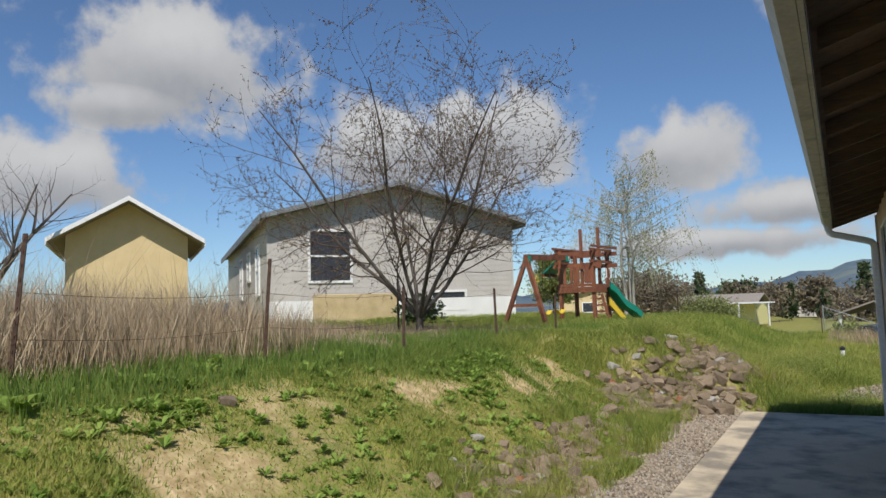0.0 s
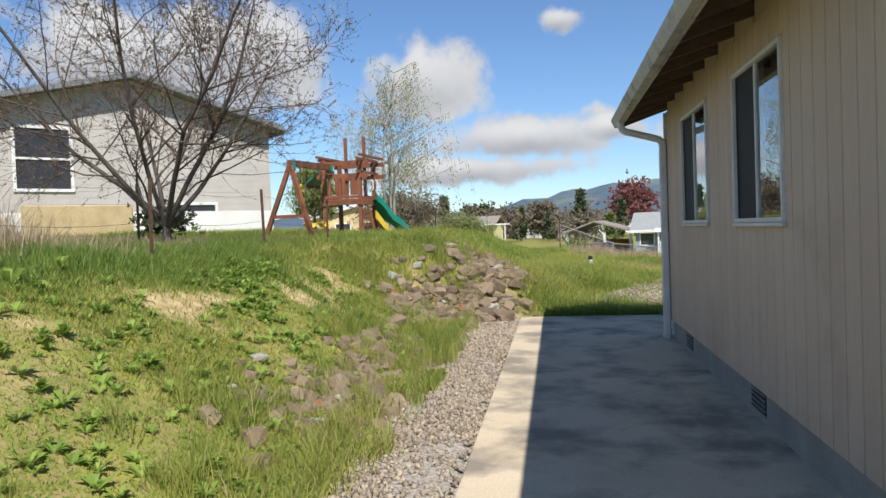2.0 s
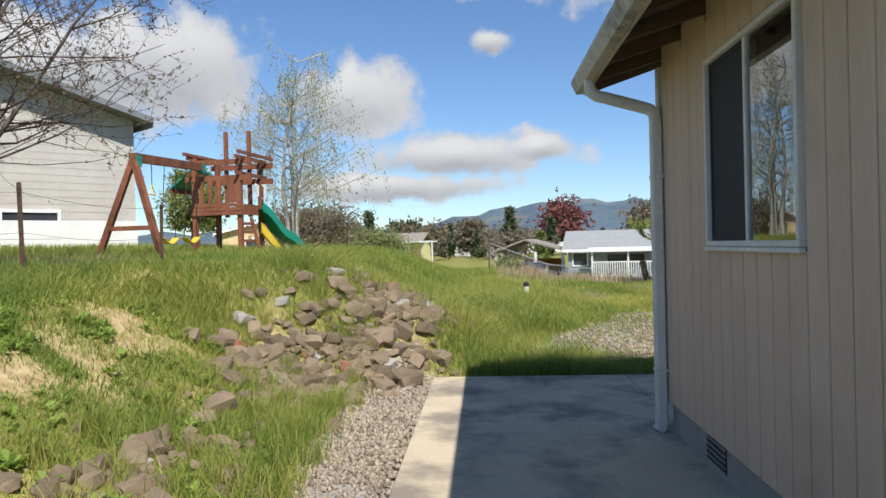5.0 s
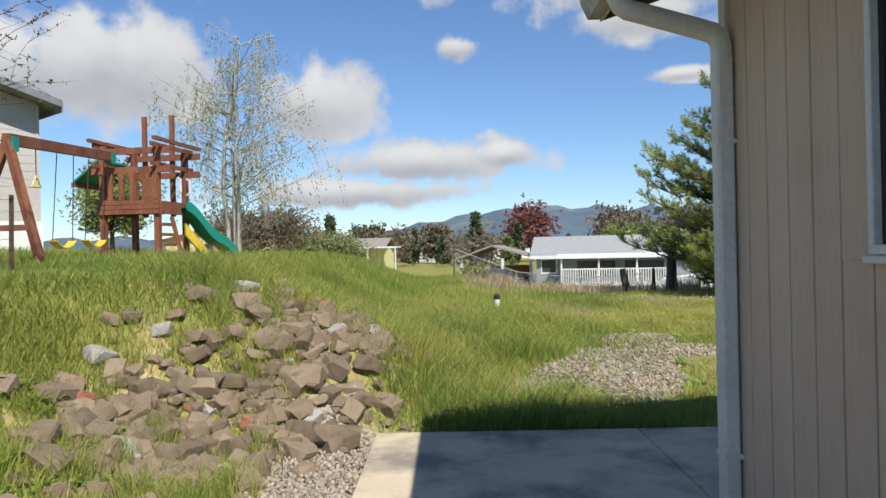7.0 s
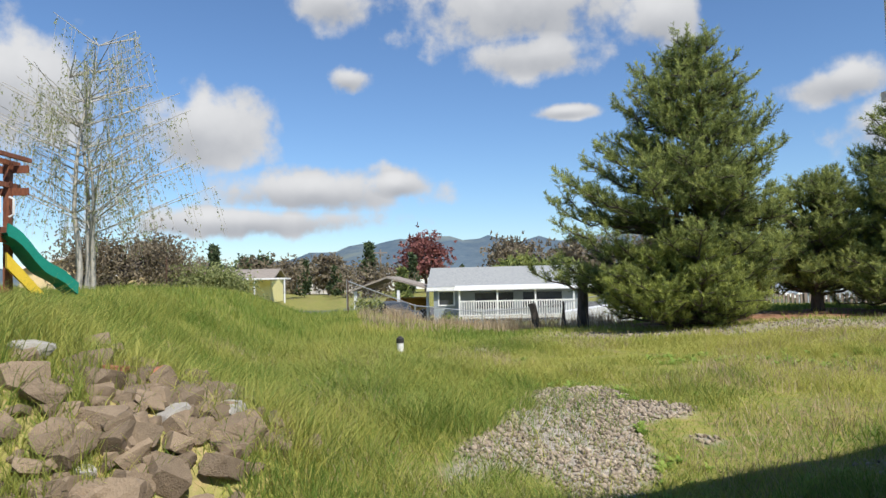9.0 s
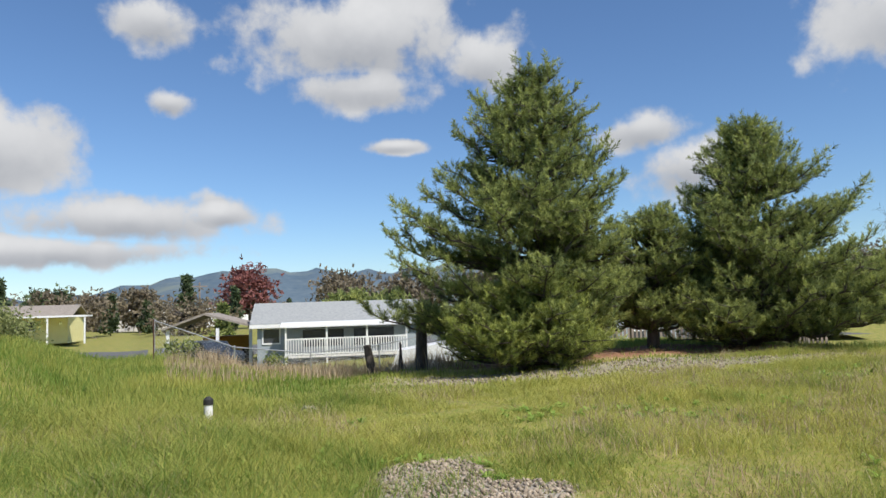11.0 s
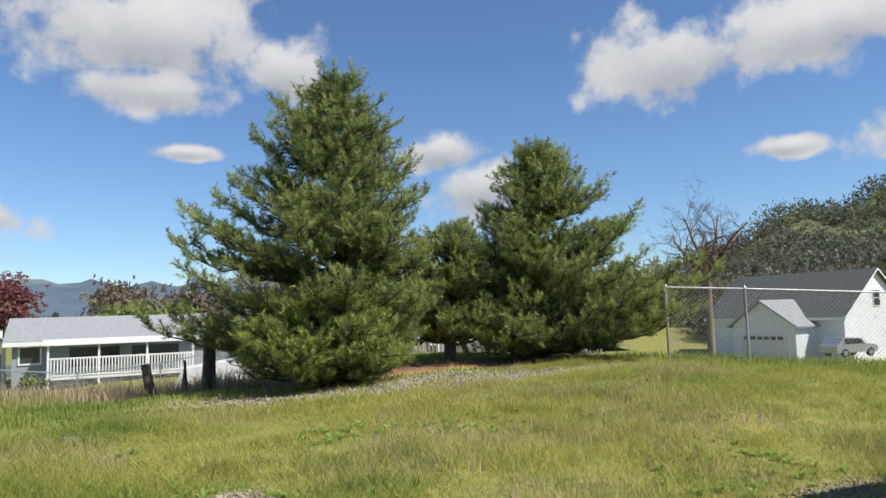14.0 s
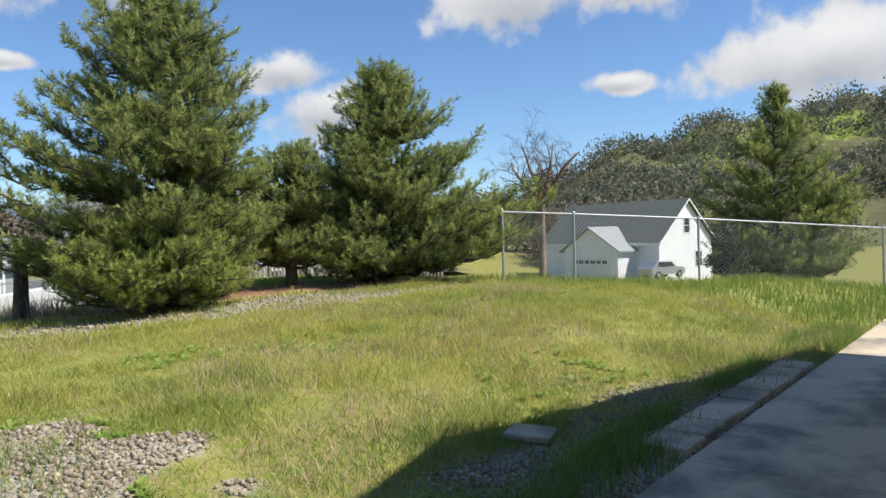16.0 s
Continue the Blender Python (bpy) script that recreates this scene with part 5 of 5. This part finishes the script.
MHX, MHY = -13.45, 8.58
mh = gable_house("manufactured_home", pose(MHX, MHY, 1.75, 0, 0, 50.3), "greige manufactured home with a blue-grey roof edge", 8.6, 16, 3.3, 4.45, MOBILE, SHINGLE, GREYTRIM, 0.3, roof_over_end=0.55)
house_window(mh, -2.95, -1.65, 1.3, 2.9)
house_window(mh, 1.2, 2.4, 0.3, 0.85, bar=False)
for k in range(3):
    house_window(mh, 2.0 + 3.0 * k, 2.9 + 3.0 * k, 1.0 + 0.6 * (k % 2), 2.6, side=-4.3)
for k in range(15):
    zc = 0.7 + 0.18 * k
    if zc < 3.25:
        for a, b in ((-4.29, -3.04), (-1.56, 4.29)) if 1.2 < zc < 3.0 else ((-4.29, 4.29),):
            part("lap_board", prism(bmesh.new(), [(a, zc), (b, zc), (b, zc + 0.172), (a, zc + 0.172)], -0.009, -0.002), MOBILE, mh)
part("skirting", bx(-4.35, 4.35, -0.05, -0.003, -0.6, 0.66), WHITE, mh, "white lower skirting")
for sx in (-4.32, 4.24):
    part("corner_trim", bx(sx, sx + 0.08, -0.03, -0.0, 0.66, 3.28), MOBILE, mh)
tp = tagged(part("canvas_sheet", bx(-0.2, 2.6, -0.12, -0.06, -0.5, 0.85, bevel=0.02), TARP), "tan canvas sheet propped against the home", "tarp")
tp.matrix_world = pose(MHX, MHY, 1.75, 0, 0, 50.3) @ pose(-2.7, -0.02, 0)
shed = gable_house("yellow_shed", pose(-22.0, 4.6, 1.8, 0, 0, 52.9), "cream-yellow shed with a white-edged roof", 3.9, 5.5, 3.1, 4.25, CREAM, BROWNROOF, WHITE, 0.5, "shed", 0.8)

wh = thing("white_porch_house", pose(4.2, 42.4, -1.35, 0, 0, -11.6), "small pale house with a railed covered porch", "house")
# this white wall is coloured blue-grey to carry the porch's shade
part("wall", bx(0, 9.5, 0, 6.5, -0.8, 2.35), BLUEGREY, wh)
rf = [(-0.35, 2.32), (3.25, 3.55), (6.85, 2.32)]
roofp = part("roof", prism(bmesh.new(), rf + [(a, z + 0.12) for a, z in rf[::-1]], -9.9, 0.4), SHINGLE_PALE, wh)
roofp.matrix_basis = pose(0, 0, 0, 0, 0, 90)
part("fascia", bx(-0.4, 9.9, -0.42, -0.38, 2.18, 2.4), WHITE, wh)
house_window(wh, 0.35, 1.25, 1.3, 2.1, bar=False)
part("porch_floor", bx(1.6, 8.6, -2.0, -0.01, 0.5, 0.62), TRIM, wh)
prf = part("porch_roof", prism(bmesh.new(), [(-2.2, 2.2), (-0.02, 2.42), (-0.02, 2.5), (-2.2, 2.28)], -8.8, -1.4), WHITE, wh)
prf.matrix_basis = pose(0, 0, 0, 0, 0, 90)
for k in range(4):
    px = 1.65 + k * 2.27
    part("porch_post", bx(px, px + 0.1, -2.0, -1.9, -0.3, 2.22), WHITE, wh)
part("top_rail", bx(1.75, 8.5, -1.98, -1.92, 1.5, 1.58), WHITE, wh)
part("bottom_rail", bx(1.75, 8.5, -1.98, -1.92, 0.68, 0.74), WHITE, wh)
for k in range(46):
    part("baluster", bx(1.8 + k * 0.145, 1.86 + k * 0.145, -1.97, -1.93, 0.74, 1.5), WHITE, wh)
for k in range(40):
    for s in (1, -1):
        x0 = 1.7 + k * 0.17
        part("lattice_slat", beam(bmesh.new(), (x0, -1.95 + 0.012 * s, 0.0 if s > 0 else 0.5), (x0 + 0.4, -1.95 + 0.012 * s, 0.5 if s > 0 else 0.0), 0.03, 0.01), WHITE, wh)
# dark panes enlarged to stand in for the shade under the porch
for k in range(2):
    part("porch_shade_pane", bx(2.6 + k * 3.0, 5.0 + k * 3.0, -0.02, -0.004, 1.0, 2.0), DARKGLASS, wh)
cp = thing("carport", pose(1.4, 44.0, -1.3, 0, 0, -11.6), "open carport with a low brown-grey roof", "carport")
crf = [(-2.4, 2.15), (0, 3.0), (2.9, 2.15)]
part("roof", prism(bmesh.new(), crf + [(a, z + 0.12) for a, z in crf[::-1]], -0.3, 6), BROWNROOF, cp)
for px in (-2.1, 0.7, 2.6):
    part("post", bx(px - 0.09, px + 0.09, 0, 0.18, -0.4, 2.2), WHITE, cp)


def car(name, m, mat, label, wagon=True):
    c = thing(name, m, label, "car")
    top = [(-2.1, 0.35), (2.1, 0.35), (2.15, 0.75), (1.9, 0.95), (0.95, 1.02), (0.45, 1.5), (-1.4, 1.55), (-1.95, 1.0), (-2.12, 0.9)]
    body = part("body", prism(bmesh.new(), top, -0.85, 0.85), mat, c)
    for s in (-0.86, 0.852):
        part("side_window", prism(bmesh.new(), [(-1.3, 1.02), (0.75, 1.05), (0.4, 1.42), (-1.25, 1.46)], s, s + 0.008), DARKGLASS, body)
    for wx in (-1.3, 1.35):
        for s in (-0.9, 0.7):
            wl = part("wheel", rod(bmesh.new(), (wx, s, 0.34), (wx, s + 0.2, 0.34), 0.34, n=16), RUBBER, c)
            part("rim", rod(bmesh.new(), (wx, s - 0.006 if s < 0 else s + 0.2, 0.34), (wx, s if s < 0 else s + 0.206, 0.34), 0.2, n=12), GALV, wl)
    return c


car("parked_car", pose(1.6, 42.9, hz(1.6, 42.9), 0, 0, -60), CARDARK, "dark parked car under the open carport")
car("parked_car", pose(60.5, 25.5, -2.6, 0, 0, -20), CARSILVER, "silver parked car in front of the white house")
dg = thing("orange_machine", pose(3.0, 47.5, hz(3, 47.5), 0, 0, 20), "orange-yellow machine parked behind the carport", "machine")
part("body", bx(-1.4, 1.4, -0.7, 0.7, 0.5, 1.7, bevel=0.1), SCHOOL, dg)
for wx in (-0.9, 0.9):
    part("wheel", rod(bmesh.new(), (wx, -0.85, 0.45), (wx, -0.6, 0.45), 0.45, n=14), RUBBER, dg)

yh = gable_house("yellow_house", pose(-19.6, 70, 0.1, 0, 0, -7), "low pale yellow house with a brown roof", 5.2, 7, 1.5, 2.3, YELLOW, BROWNROOF, WHITE, 0.4)
yw = thing("yellow_house_wing", pose(-16.9, 70.5, 0.1, 0, 0, -7), "long low wing of the yellow house", "house")
part("wall", bx(0, 8.5, 0, 6, -0.5, 1.75), YELLOW, yw)
rw = [(-0.4, 1.72), (3, 2.75), (6.4, 1.72)]
rp = part("roof", prism(bmesh.new(), rw + [(a, z + 0.12) for a, z in rw[::-1]], -8.9, 0.4), BROWNROOF, yw)
rp.matrix_basis = pose(0, 0, 0, 0, 0, 90)
for k in range(2):
    house_window(yw, 2.0 + 2.6 * k, 3.3 + 2.6 * k, 0.7, 1.4, bar=False)
part("patio_cover", bx(4.5, 10.5, -2.5, -0.05, 1.75, 1.9), WHITE, yw)
for k in range(3):
    part("post", bx(4.6 + k * 2.85, 4.72 + k * 2.85, -2.45, -2.33, -0.5, 1.75), WHITE, yw)
for hx, hy, hz0, ww, rm, wm, nm in ((-17, 44, 1.0, 7, REDBROWN, CREAM, "brown-roofed low house behind the shrubs"), (-4, 118, 0.2, 9, REDBROWN, MOBILE, "long red-brown roofed building far down the valley"), (10, 124, 0.2, 11, SHINGLE_PALE, WHITE, "pale roofed building far down the valley"), (27, 36, -1.4, 6, BLUEGREY, BLUEGREY, "blue-grey house behind the board fence"), (18, 31, -1.5, 7, SHINGLE_PALE, WHITE, "white low outbuilding seen below the pines")):
    hb = gable_house("distant_house", pose(hx, hy, hz0, 0, 0, 15), nm, ww, 6, 1.7, 2.6, wm, rm, WHITE, 0.3)
    house_window(hb, -1.6, -0.5, 0.6, 1.3, bar=False)
    house_window(hb, 0.6, 1.7, 0.6, 1.3, bar=False)
wt_ = tagged(part("white_boat_cover", prism(bmesh.new(), [(-2.2, 0), (2.2, 0), (1.9, 0.75), (0.3, 1.0), (-1.9, 0.7)], -0.9, 0.9), WHITE), "low white covered trailer beyond the pines", "trailer")
wt_.matrix_world = pose(9.6, 26.5, hz(9.6, 26.5) - 0.05, 0, 0, -20)

wg = gable_house("white_gable_house", pose(66.5, 25.4, -2.9, 0, 0, -8), "white gabled house with a grey shingle roof", 10, 13.5, 3.6, 7.4, WHITE, SHINGLE_DARK, WHITE, 0.4)
house_window(wg, -0.5, 0.5, 4.3, 5.6)
house_window(wg, 1.6, 2.8, 1.0, 2.4)
wing = thing("garage_wing", pose(66.5, 25.4, -2.9, 0, 0, -8) @ pose(-7.9, 5.5, 0, 0, 0, -90), "white garage wing with a panelled door", "garage")
part("wall", prism(bmesh.new(), [(-3.0, -0.5), (3.0, -0.5), (3.0, 2.9), (0, 4.9), (-3.0, 2.9)], 0, 4.5), WHITE, wing)
o = [(-3.4, 2.65), (0, 4.93), (3.4, 2.65)]
part("roof", prism(bmesh.new(), o + [(a, z + 0.14) for a, z in o[::-1]], -0.4, 4.5), SHINGLE_PALE, wing)
gd = part("garage_door", bx(-2.2, 2.2, -0.05, -0.003, -0.3, 2.1), TRIM, wing)
for k in range(6):
    part("door_window", bx(-1.95 + k * 0.66, -1.45 + k * 0.66, -0.06, -0.051, 1.6, 1.9), DARKGLASS, gd)

# road draped on the ground
rx = np.linspace(-30, 60, 60)
ry = np.array([0.0, 2.5, 5.0, 7.5])
RX, RY = np.meshgrid(rx, ry)
RY = RY + 53 - 0.12 * RX
RZ = np.maximum(height(RX, RY, False), -2) + 0.05
i = np.arange(RX.size).reshape(RX.shape)
qd = np.stack([i[:-1, :-1], i[:-1, 1:], i[1:, 1:], i[1:, :-1]], -1).reshape(-1, 4)
tagged(arrays("road", np.stack([RX, RY, RZ], -1).reshape(-1, 3), np.concatenate([qd[:, [0, 1, 2]], qd[:, [0, 2, 3]]]), ASPHALT), "grey asphalt street across the valley floor", "road", kind="structure")
for px, py in ((4, 100), (22, 110)):
    up_ = thing("utility_pole", pose(px, py, hz(px, py)), "tall wooden utility pole with a cross-arm", "pole", "utility poles")
    part("pole", rod(bmesh.new(), (0, 0, -0.5), (0, 0, 6.5), 0.15, 0.1, n=7), FENCEWOOD, up_)
    part("crossarm", bx(-1, 1, -0.06, 0.06, 5.9, 6.05), FENCEWOOD, up_)

# ---- distant trees ----
for nm, x, y, w, h, mt, lab, con in (
    ("red_tree", 9.6, 92, 7.5, 8.2, REDLEAF, "dark red-leaved tree among the far houses", 0), ("spruce", -14.9, 76, 3.2, 6.0, NEEDLE_DK, "dark conical spruce by the yellow house", 1),
    ("round_tree", -12.5, 88, 5.5, 5.6, NEEDLE_DK, "dense rounded dark green tree", 0), ("conifer", -6.5, 95, 2.4, 5.2, NEEDLE_DK, "small dark conifer far off", 1),
    ("conifer", 2.6, 105, 4.6, 8.0, NEEDLE_DK, "dark conifer among the far houses", 1), ("cedar", 3.9, 62, 1.7, 3.6, NEEDLE, "narrow green cedar beside the carport", 1),
    ("bare_grove", -3.5, 110, 8, 6.4, BROWNLEAF, "leafless brown trees in the valley", 0), ("bare_grove", 20, 84, 9, 7.0, BROWNLEAF, "leafless brown trees in the valley", 0),
    ("bare_grove", 27, 80, 10, 6.5, BROWNLEAF, "leafless brown trees in the valley", 0), ("bare_grove", -19, 66, 7, 6.0, BROWNLEAF, "leafless brown trees in the valley", 0),
    ("cedar_hedge", 15.5, 66, 4.5, 4.0, NEEDLE, "clipped green cedars behind the pale house", 0), ("cedar_hedge", 19, 65, 4.5, 3.9, NEEDLE, "clipped green cedars behind the pale house", 0),
    ("bare_grove", 34, 72, 10, 6.5, BROWNLEAF, "leafless brown trees in the valley", 0), ("bare_grove", 75, 55, 11, 9.0, BROWNLEAF, "leafless brown trees below the hillside", 0),
    ("conifer", -2.4, 98, 2.6, 4.2, NEEDLE_DK, "small dark conifer far off", 1), ("bare_grove", 90, 38, 12, 9, BROWNLEAF, "leafless brown trees below the hillside", 0), ("bare_grove", 84, 18, 10, 6, BROWNLEAF, "leafless brown trees below the hillside", 0),
    ("bare_grove", -9, 125, 12, 5, BROWNLEAF, "leafless brown trees in the valley", 0), ("bare_grove", 46, 62, 12, 7, BROWNLEAF, "leafless brown trees in the valley", 0)):
    clump_tree(nm, x, y, hz(x, y) - 0.2, w, h, mt, lab, 1500, 0.42 if y < 80 else 0.5, int(abs(x) * 7 + y), con, group="distant trees")

# low mixed trees that fill the valley floor between the houses
vr = random.Random(77)
for i in range(46):
    az, dist = radians(-22 + 84 * (i + vr.random()) / 46), vr.uniform(82, 150)
    x, y = dist * math.sin(az), dist * math.cos(az)
    green = vr.random() < 0.3
    clump_tree("conifer" if green else "bare_grove", x, y, hz(x, y) - 0.3, vr.uniform(2.5, 4) if green else vr.uniform(6, 12), vr.uniform(3.5, 6.0), NEEDLE_DK if green else BROWNLEAF, "small dark conifer far off" if green else "leafless brown trees in the valley", 900, 0.42, 300 + i, 1.0 if green else 0.0, group="distant trees")
for i in range(16):
    az, dist = radians(40 + 34 * (i + vr.random()) / 16), vr.uniform(88, 110)
    x, y = dist * math.sin(az), dist * math.cos(az)
    clump_tree("bare_grove", x, y, hz(x, y) - 0.3, vr.uniform(8, 13), vr.uniform(5, 8.5), BROWNLEAF if i % 3 else NEEDLE_DK, "leafless brown trees below the hillside" if i % 3 else "dark evergreen trees below the hillside", 1200, 0.45, 400 + i, group="distant trees")

# ---- playset ----
ps = thing("playset", pose(-7.35, 9.7, hz(-7.35, 9.7), 0, 0, -8.7), "red-stained wooden playset with slide and swings", "playset")
for sx in (-0.55, 0.55):
    for sy in (-0.5, 0.5):
        part("post", bx(sx - 0.05, sx + 0.05, sy - 0.05, sy + 0.05, -0.2, 2.2), CEDAR, ps)
for sx, sy in ((-0.38, 0.62), (0.22, 0.62)):
    part("tall_post", bx(sx - 0.04, sx + 0.04, sy - 0.04, sy + 0.04, 0.9, 2.95), CEDAR, ps)
part("deck", bx(-0.6, 0.6, -0.56, 0.56, 0.95, 1.02), CEDAR, ps)
for k in range(3):
    part("skirt_board", bx(-0.63, 0.63, -0.60, -0.57, 0.90 + 0.09 * k, 0.98 + 0.09 * k), CEDAR, ps)
for sx in (-0.63, 0.60):
    part("skirt_board", bx(sx, sx + 0.03, -0.5, 0.5, 0.90, 1.14), CEDAR, ps)
for k in range(3):
    part("slat", bx(-0.4 + k * 0.22, -0.31 + k * 0.22, -0.59, -0.56, 1.17, 1.66), CEDAR, ps)
part("wall_panel", bx(0.3, 0.6, -0.605, -0.575, 1.17, 1.66), CEDAR, ps)
for z in (1.66, 2.02):
    for sy in (-0.57, 0.53):
        part("rail", bx(-0.75, 0.85, sy, sy + 0.04, z, z + 0.12), CEDAR, ps)
    for sx in (-0.6, 0.56):
        part("rail", bx(sx, sx + 0.04, -0.75, 0.75, z + 0.121, z + 0.2), CEDAR, ps)
for k in range(2):
    part("roof_slat", bx(-0.6 + k * 1.3, -0.54 + k * 1.3, -0.9, 0.8, 2.225, 2.29), CEDAR, ps)
aw = part("awning_roof", prism(bmesh.new(), [(-1.15, 1.52), (-0.62, 1.92), (-0.62, 1.96), (-1.15, 1.56)], -0.55, 0.3), GREENPL, ps, "dark green awning")
part("awning_edge", bx(-1.17, -1.11, -0.57, 0.32, 1.45, 1.53), CEDAR, aw)
part("arch", prism(bmesh.new(), [(-0.5, 1.5), (-0.42, 1.65), (-0.5, 1.65)], -0.62, -0.607), CEDAR, ps)
for sy in (0.02, 0.36):
    for sx in (0.66,):
        part("grab_handle", pipe_run([(sx, sy, 1.3), (sx + 0.07, sy, 1.34), (sx + 0.07, sy, 1.58), (sx, sy, 1.62)], 0.03, 0.03), WHITE, ps)
p0, p1 = Vector((0.62, 0.2, 1.04)), Vector((1.2, 1.15, 0.06))
ways = p1 - p0
sideways = ways.cross(Vector((0, 0, 1))).normalized()
bm = bmesh.new()
prev = None
for k in range(11):
    u = k / 10
    c = p0 + ways * u + Vector((0, 0, 0.05 * math.sin(u * 6.283 * 1.5) + (0.05 if u > 0.9 else 0)))
    row = [bm.verts.new(c + sideways * s + Vector((0, 0, z))) for s, z in ((-0.24, 0.14), (-0.2, 0.14), (-0.18, 0.0), (0.18, 0.0), (0.2, 0.14), (0.24, 0.14), (0.22, -0.05), (-0.22, -0.05))]
    if prev:
        for j in range(8):
            bm.faces.new((prev[j - 1], prev[j], row[j], row[j - 1]))
    prev = row
bmesh.ops.recalc_face_normals(bm, faces=bm.faces[:])
part("slide", bm, GREENPL, ps, "wavy green plastic slide")
part("slide_support", prism(bmesh.new(), [(0.0, 0.74), (0.58, 0.08), (0.45, 0.02), (0.0, 0.5)], -0.03, 0.03), YELLOWPL, ps, "yellow plastic slide support").matrix_basis = pose(0.68, 0.25, 0, 0, 0, 58)
for k in range(4):
    part("ladder_rung", bx(0.62, 0.66, -0.5, -0.05, 0.1 + 0.19 * k, 0.16 + 0.19 * k), CEDAR, ps)
part("ladder_rail", beam(bmesh.new(), (0.85, -0.1, -0.1), (0.6, -0.1, 0.85), 0.06), CEDAR, ps)
beam_a, beam_b = (-0.3, -0.6, 1.98), (0.2, -3.75, 1.82)
part("swing_beam", beam(bmesh.new(), beam_a, beam_b, 0.12, 0.16), CEDAR, ps)
for dx in (-0.75, 0.65):
    part("frame_leg", beam(bmesh.new(), (0.2, -3.72, 1.8), (0.2 + dx, -3.85, -0.15), 0.1), CEDAR, ps)
part("leg_brace", beam(bmesh.new(), (-0.28, -3.82, 0.55), (0.62, -3.82, 0.55), 0.08), CEDAR, ps)
part("bracket", bx(0.1, 0.3, -3.72, -3.62, 1.65, 1.86), GREENPL, ps)
part("bracket", bx(-0.39, -0.2, -0.72, -0.62, 1.86, 2.04), GREENPL, ps)


def swing(y, z, mat=YELLOWPL):
    bm = bmesh.new()
    row_last = None
    for k in range(7):
        u = k / 6 * 2 - 1
        row = [bm.verts.new((-0.2 + a, y + u * 0.24, z + 0.12 * u * u + b)) for a, b in ((-0.08, 0), (0.08, 0), (0.08, -0.015), (-0.08, -0.015))]
        if row_last:
            for j in range(4):
                bm.faces.new((row_last[j - 1], row_last[j], row[j], row[j - 1]))
        else:
            bm.faces.new(row)
        row_last = row
    bm.faces.new(row_last[::-1])
    bmesh.ops.recalc_face_normals(bm, faces=bm.faces[:])
    s = part("swing_seat", bm, mat, ps, "yellow plastic sling swing")
    for u in (-1, 1):
        part("chain", rod(bmesh.new(), (-0.2, y + u * 0.24, z + 0.12), (-0.12, y + u * 0.2, 1.86), 0.008, n=5), RUST, s)


swing(-1.3, 0.3), swing(-2.1, 0.28)
tz = part("trapeze_bar", rod(bmesh.new(), (0.1, -3.15, 1.2), (0.1, -2.95, 1.2), 0.015, n=6), YELLOWPL, ps)
for u in (-3.15, -2.95):
    part("rope", rod(bmesh.new(), (0.1, u, 1.2), (0.1, -3.05, 1.37), 0.012, n=5), YELLOWPL, tz)
part("rope", rod(bmesh.new(), (0.1, -3.05, 1.37), (0.1, -3.05, 1.85), 0.008, n=5), RUST, tz)
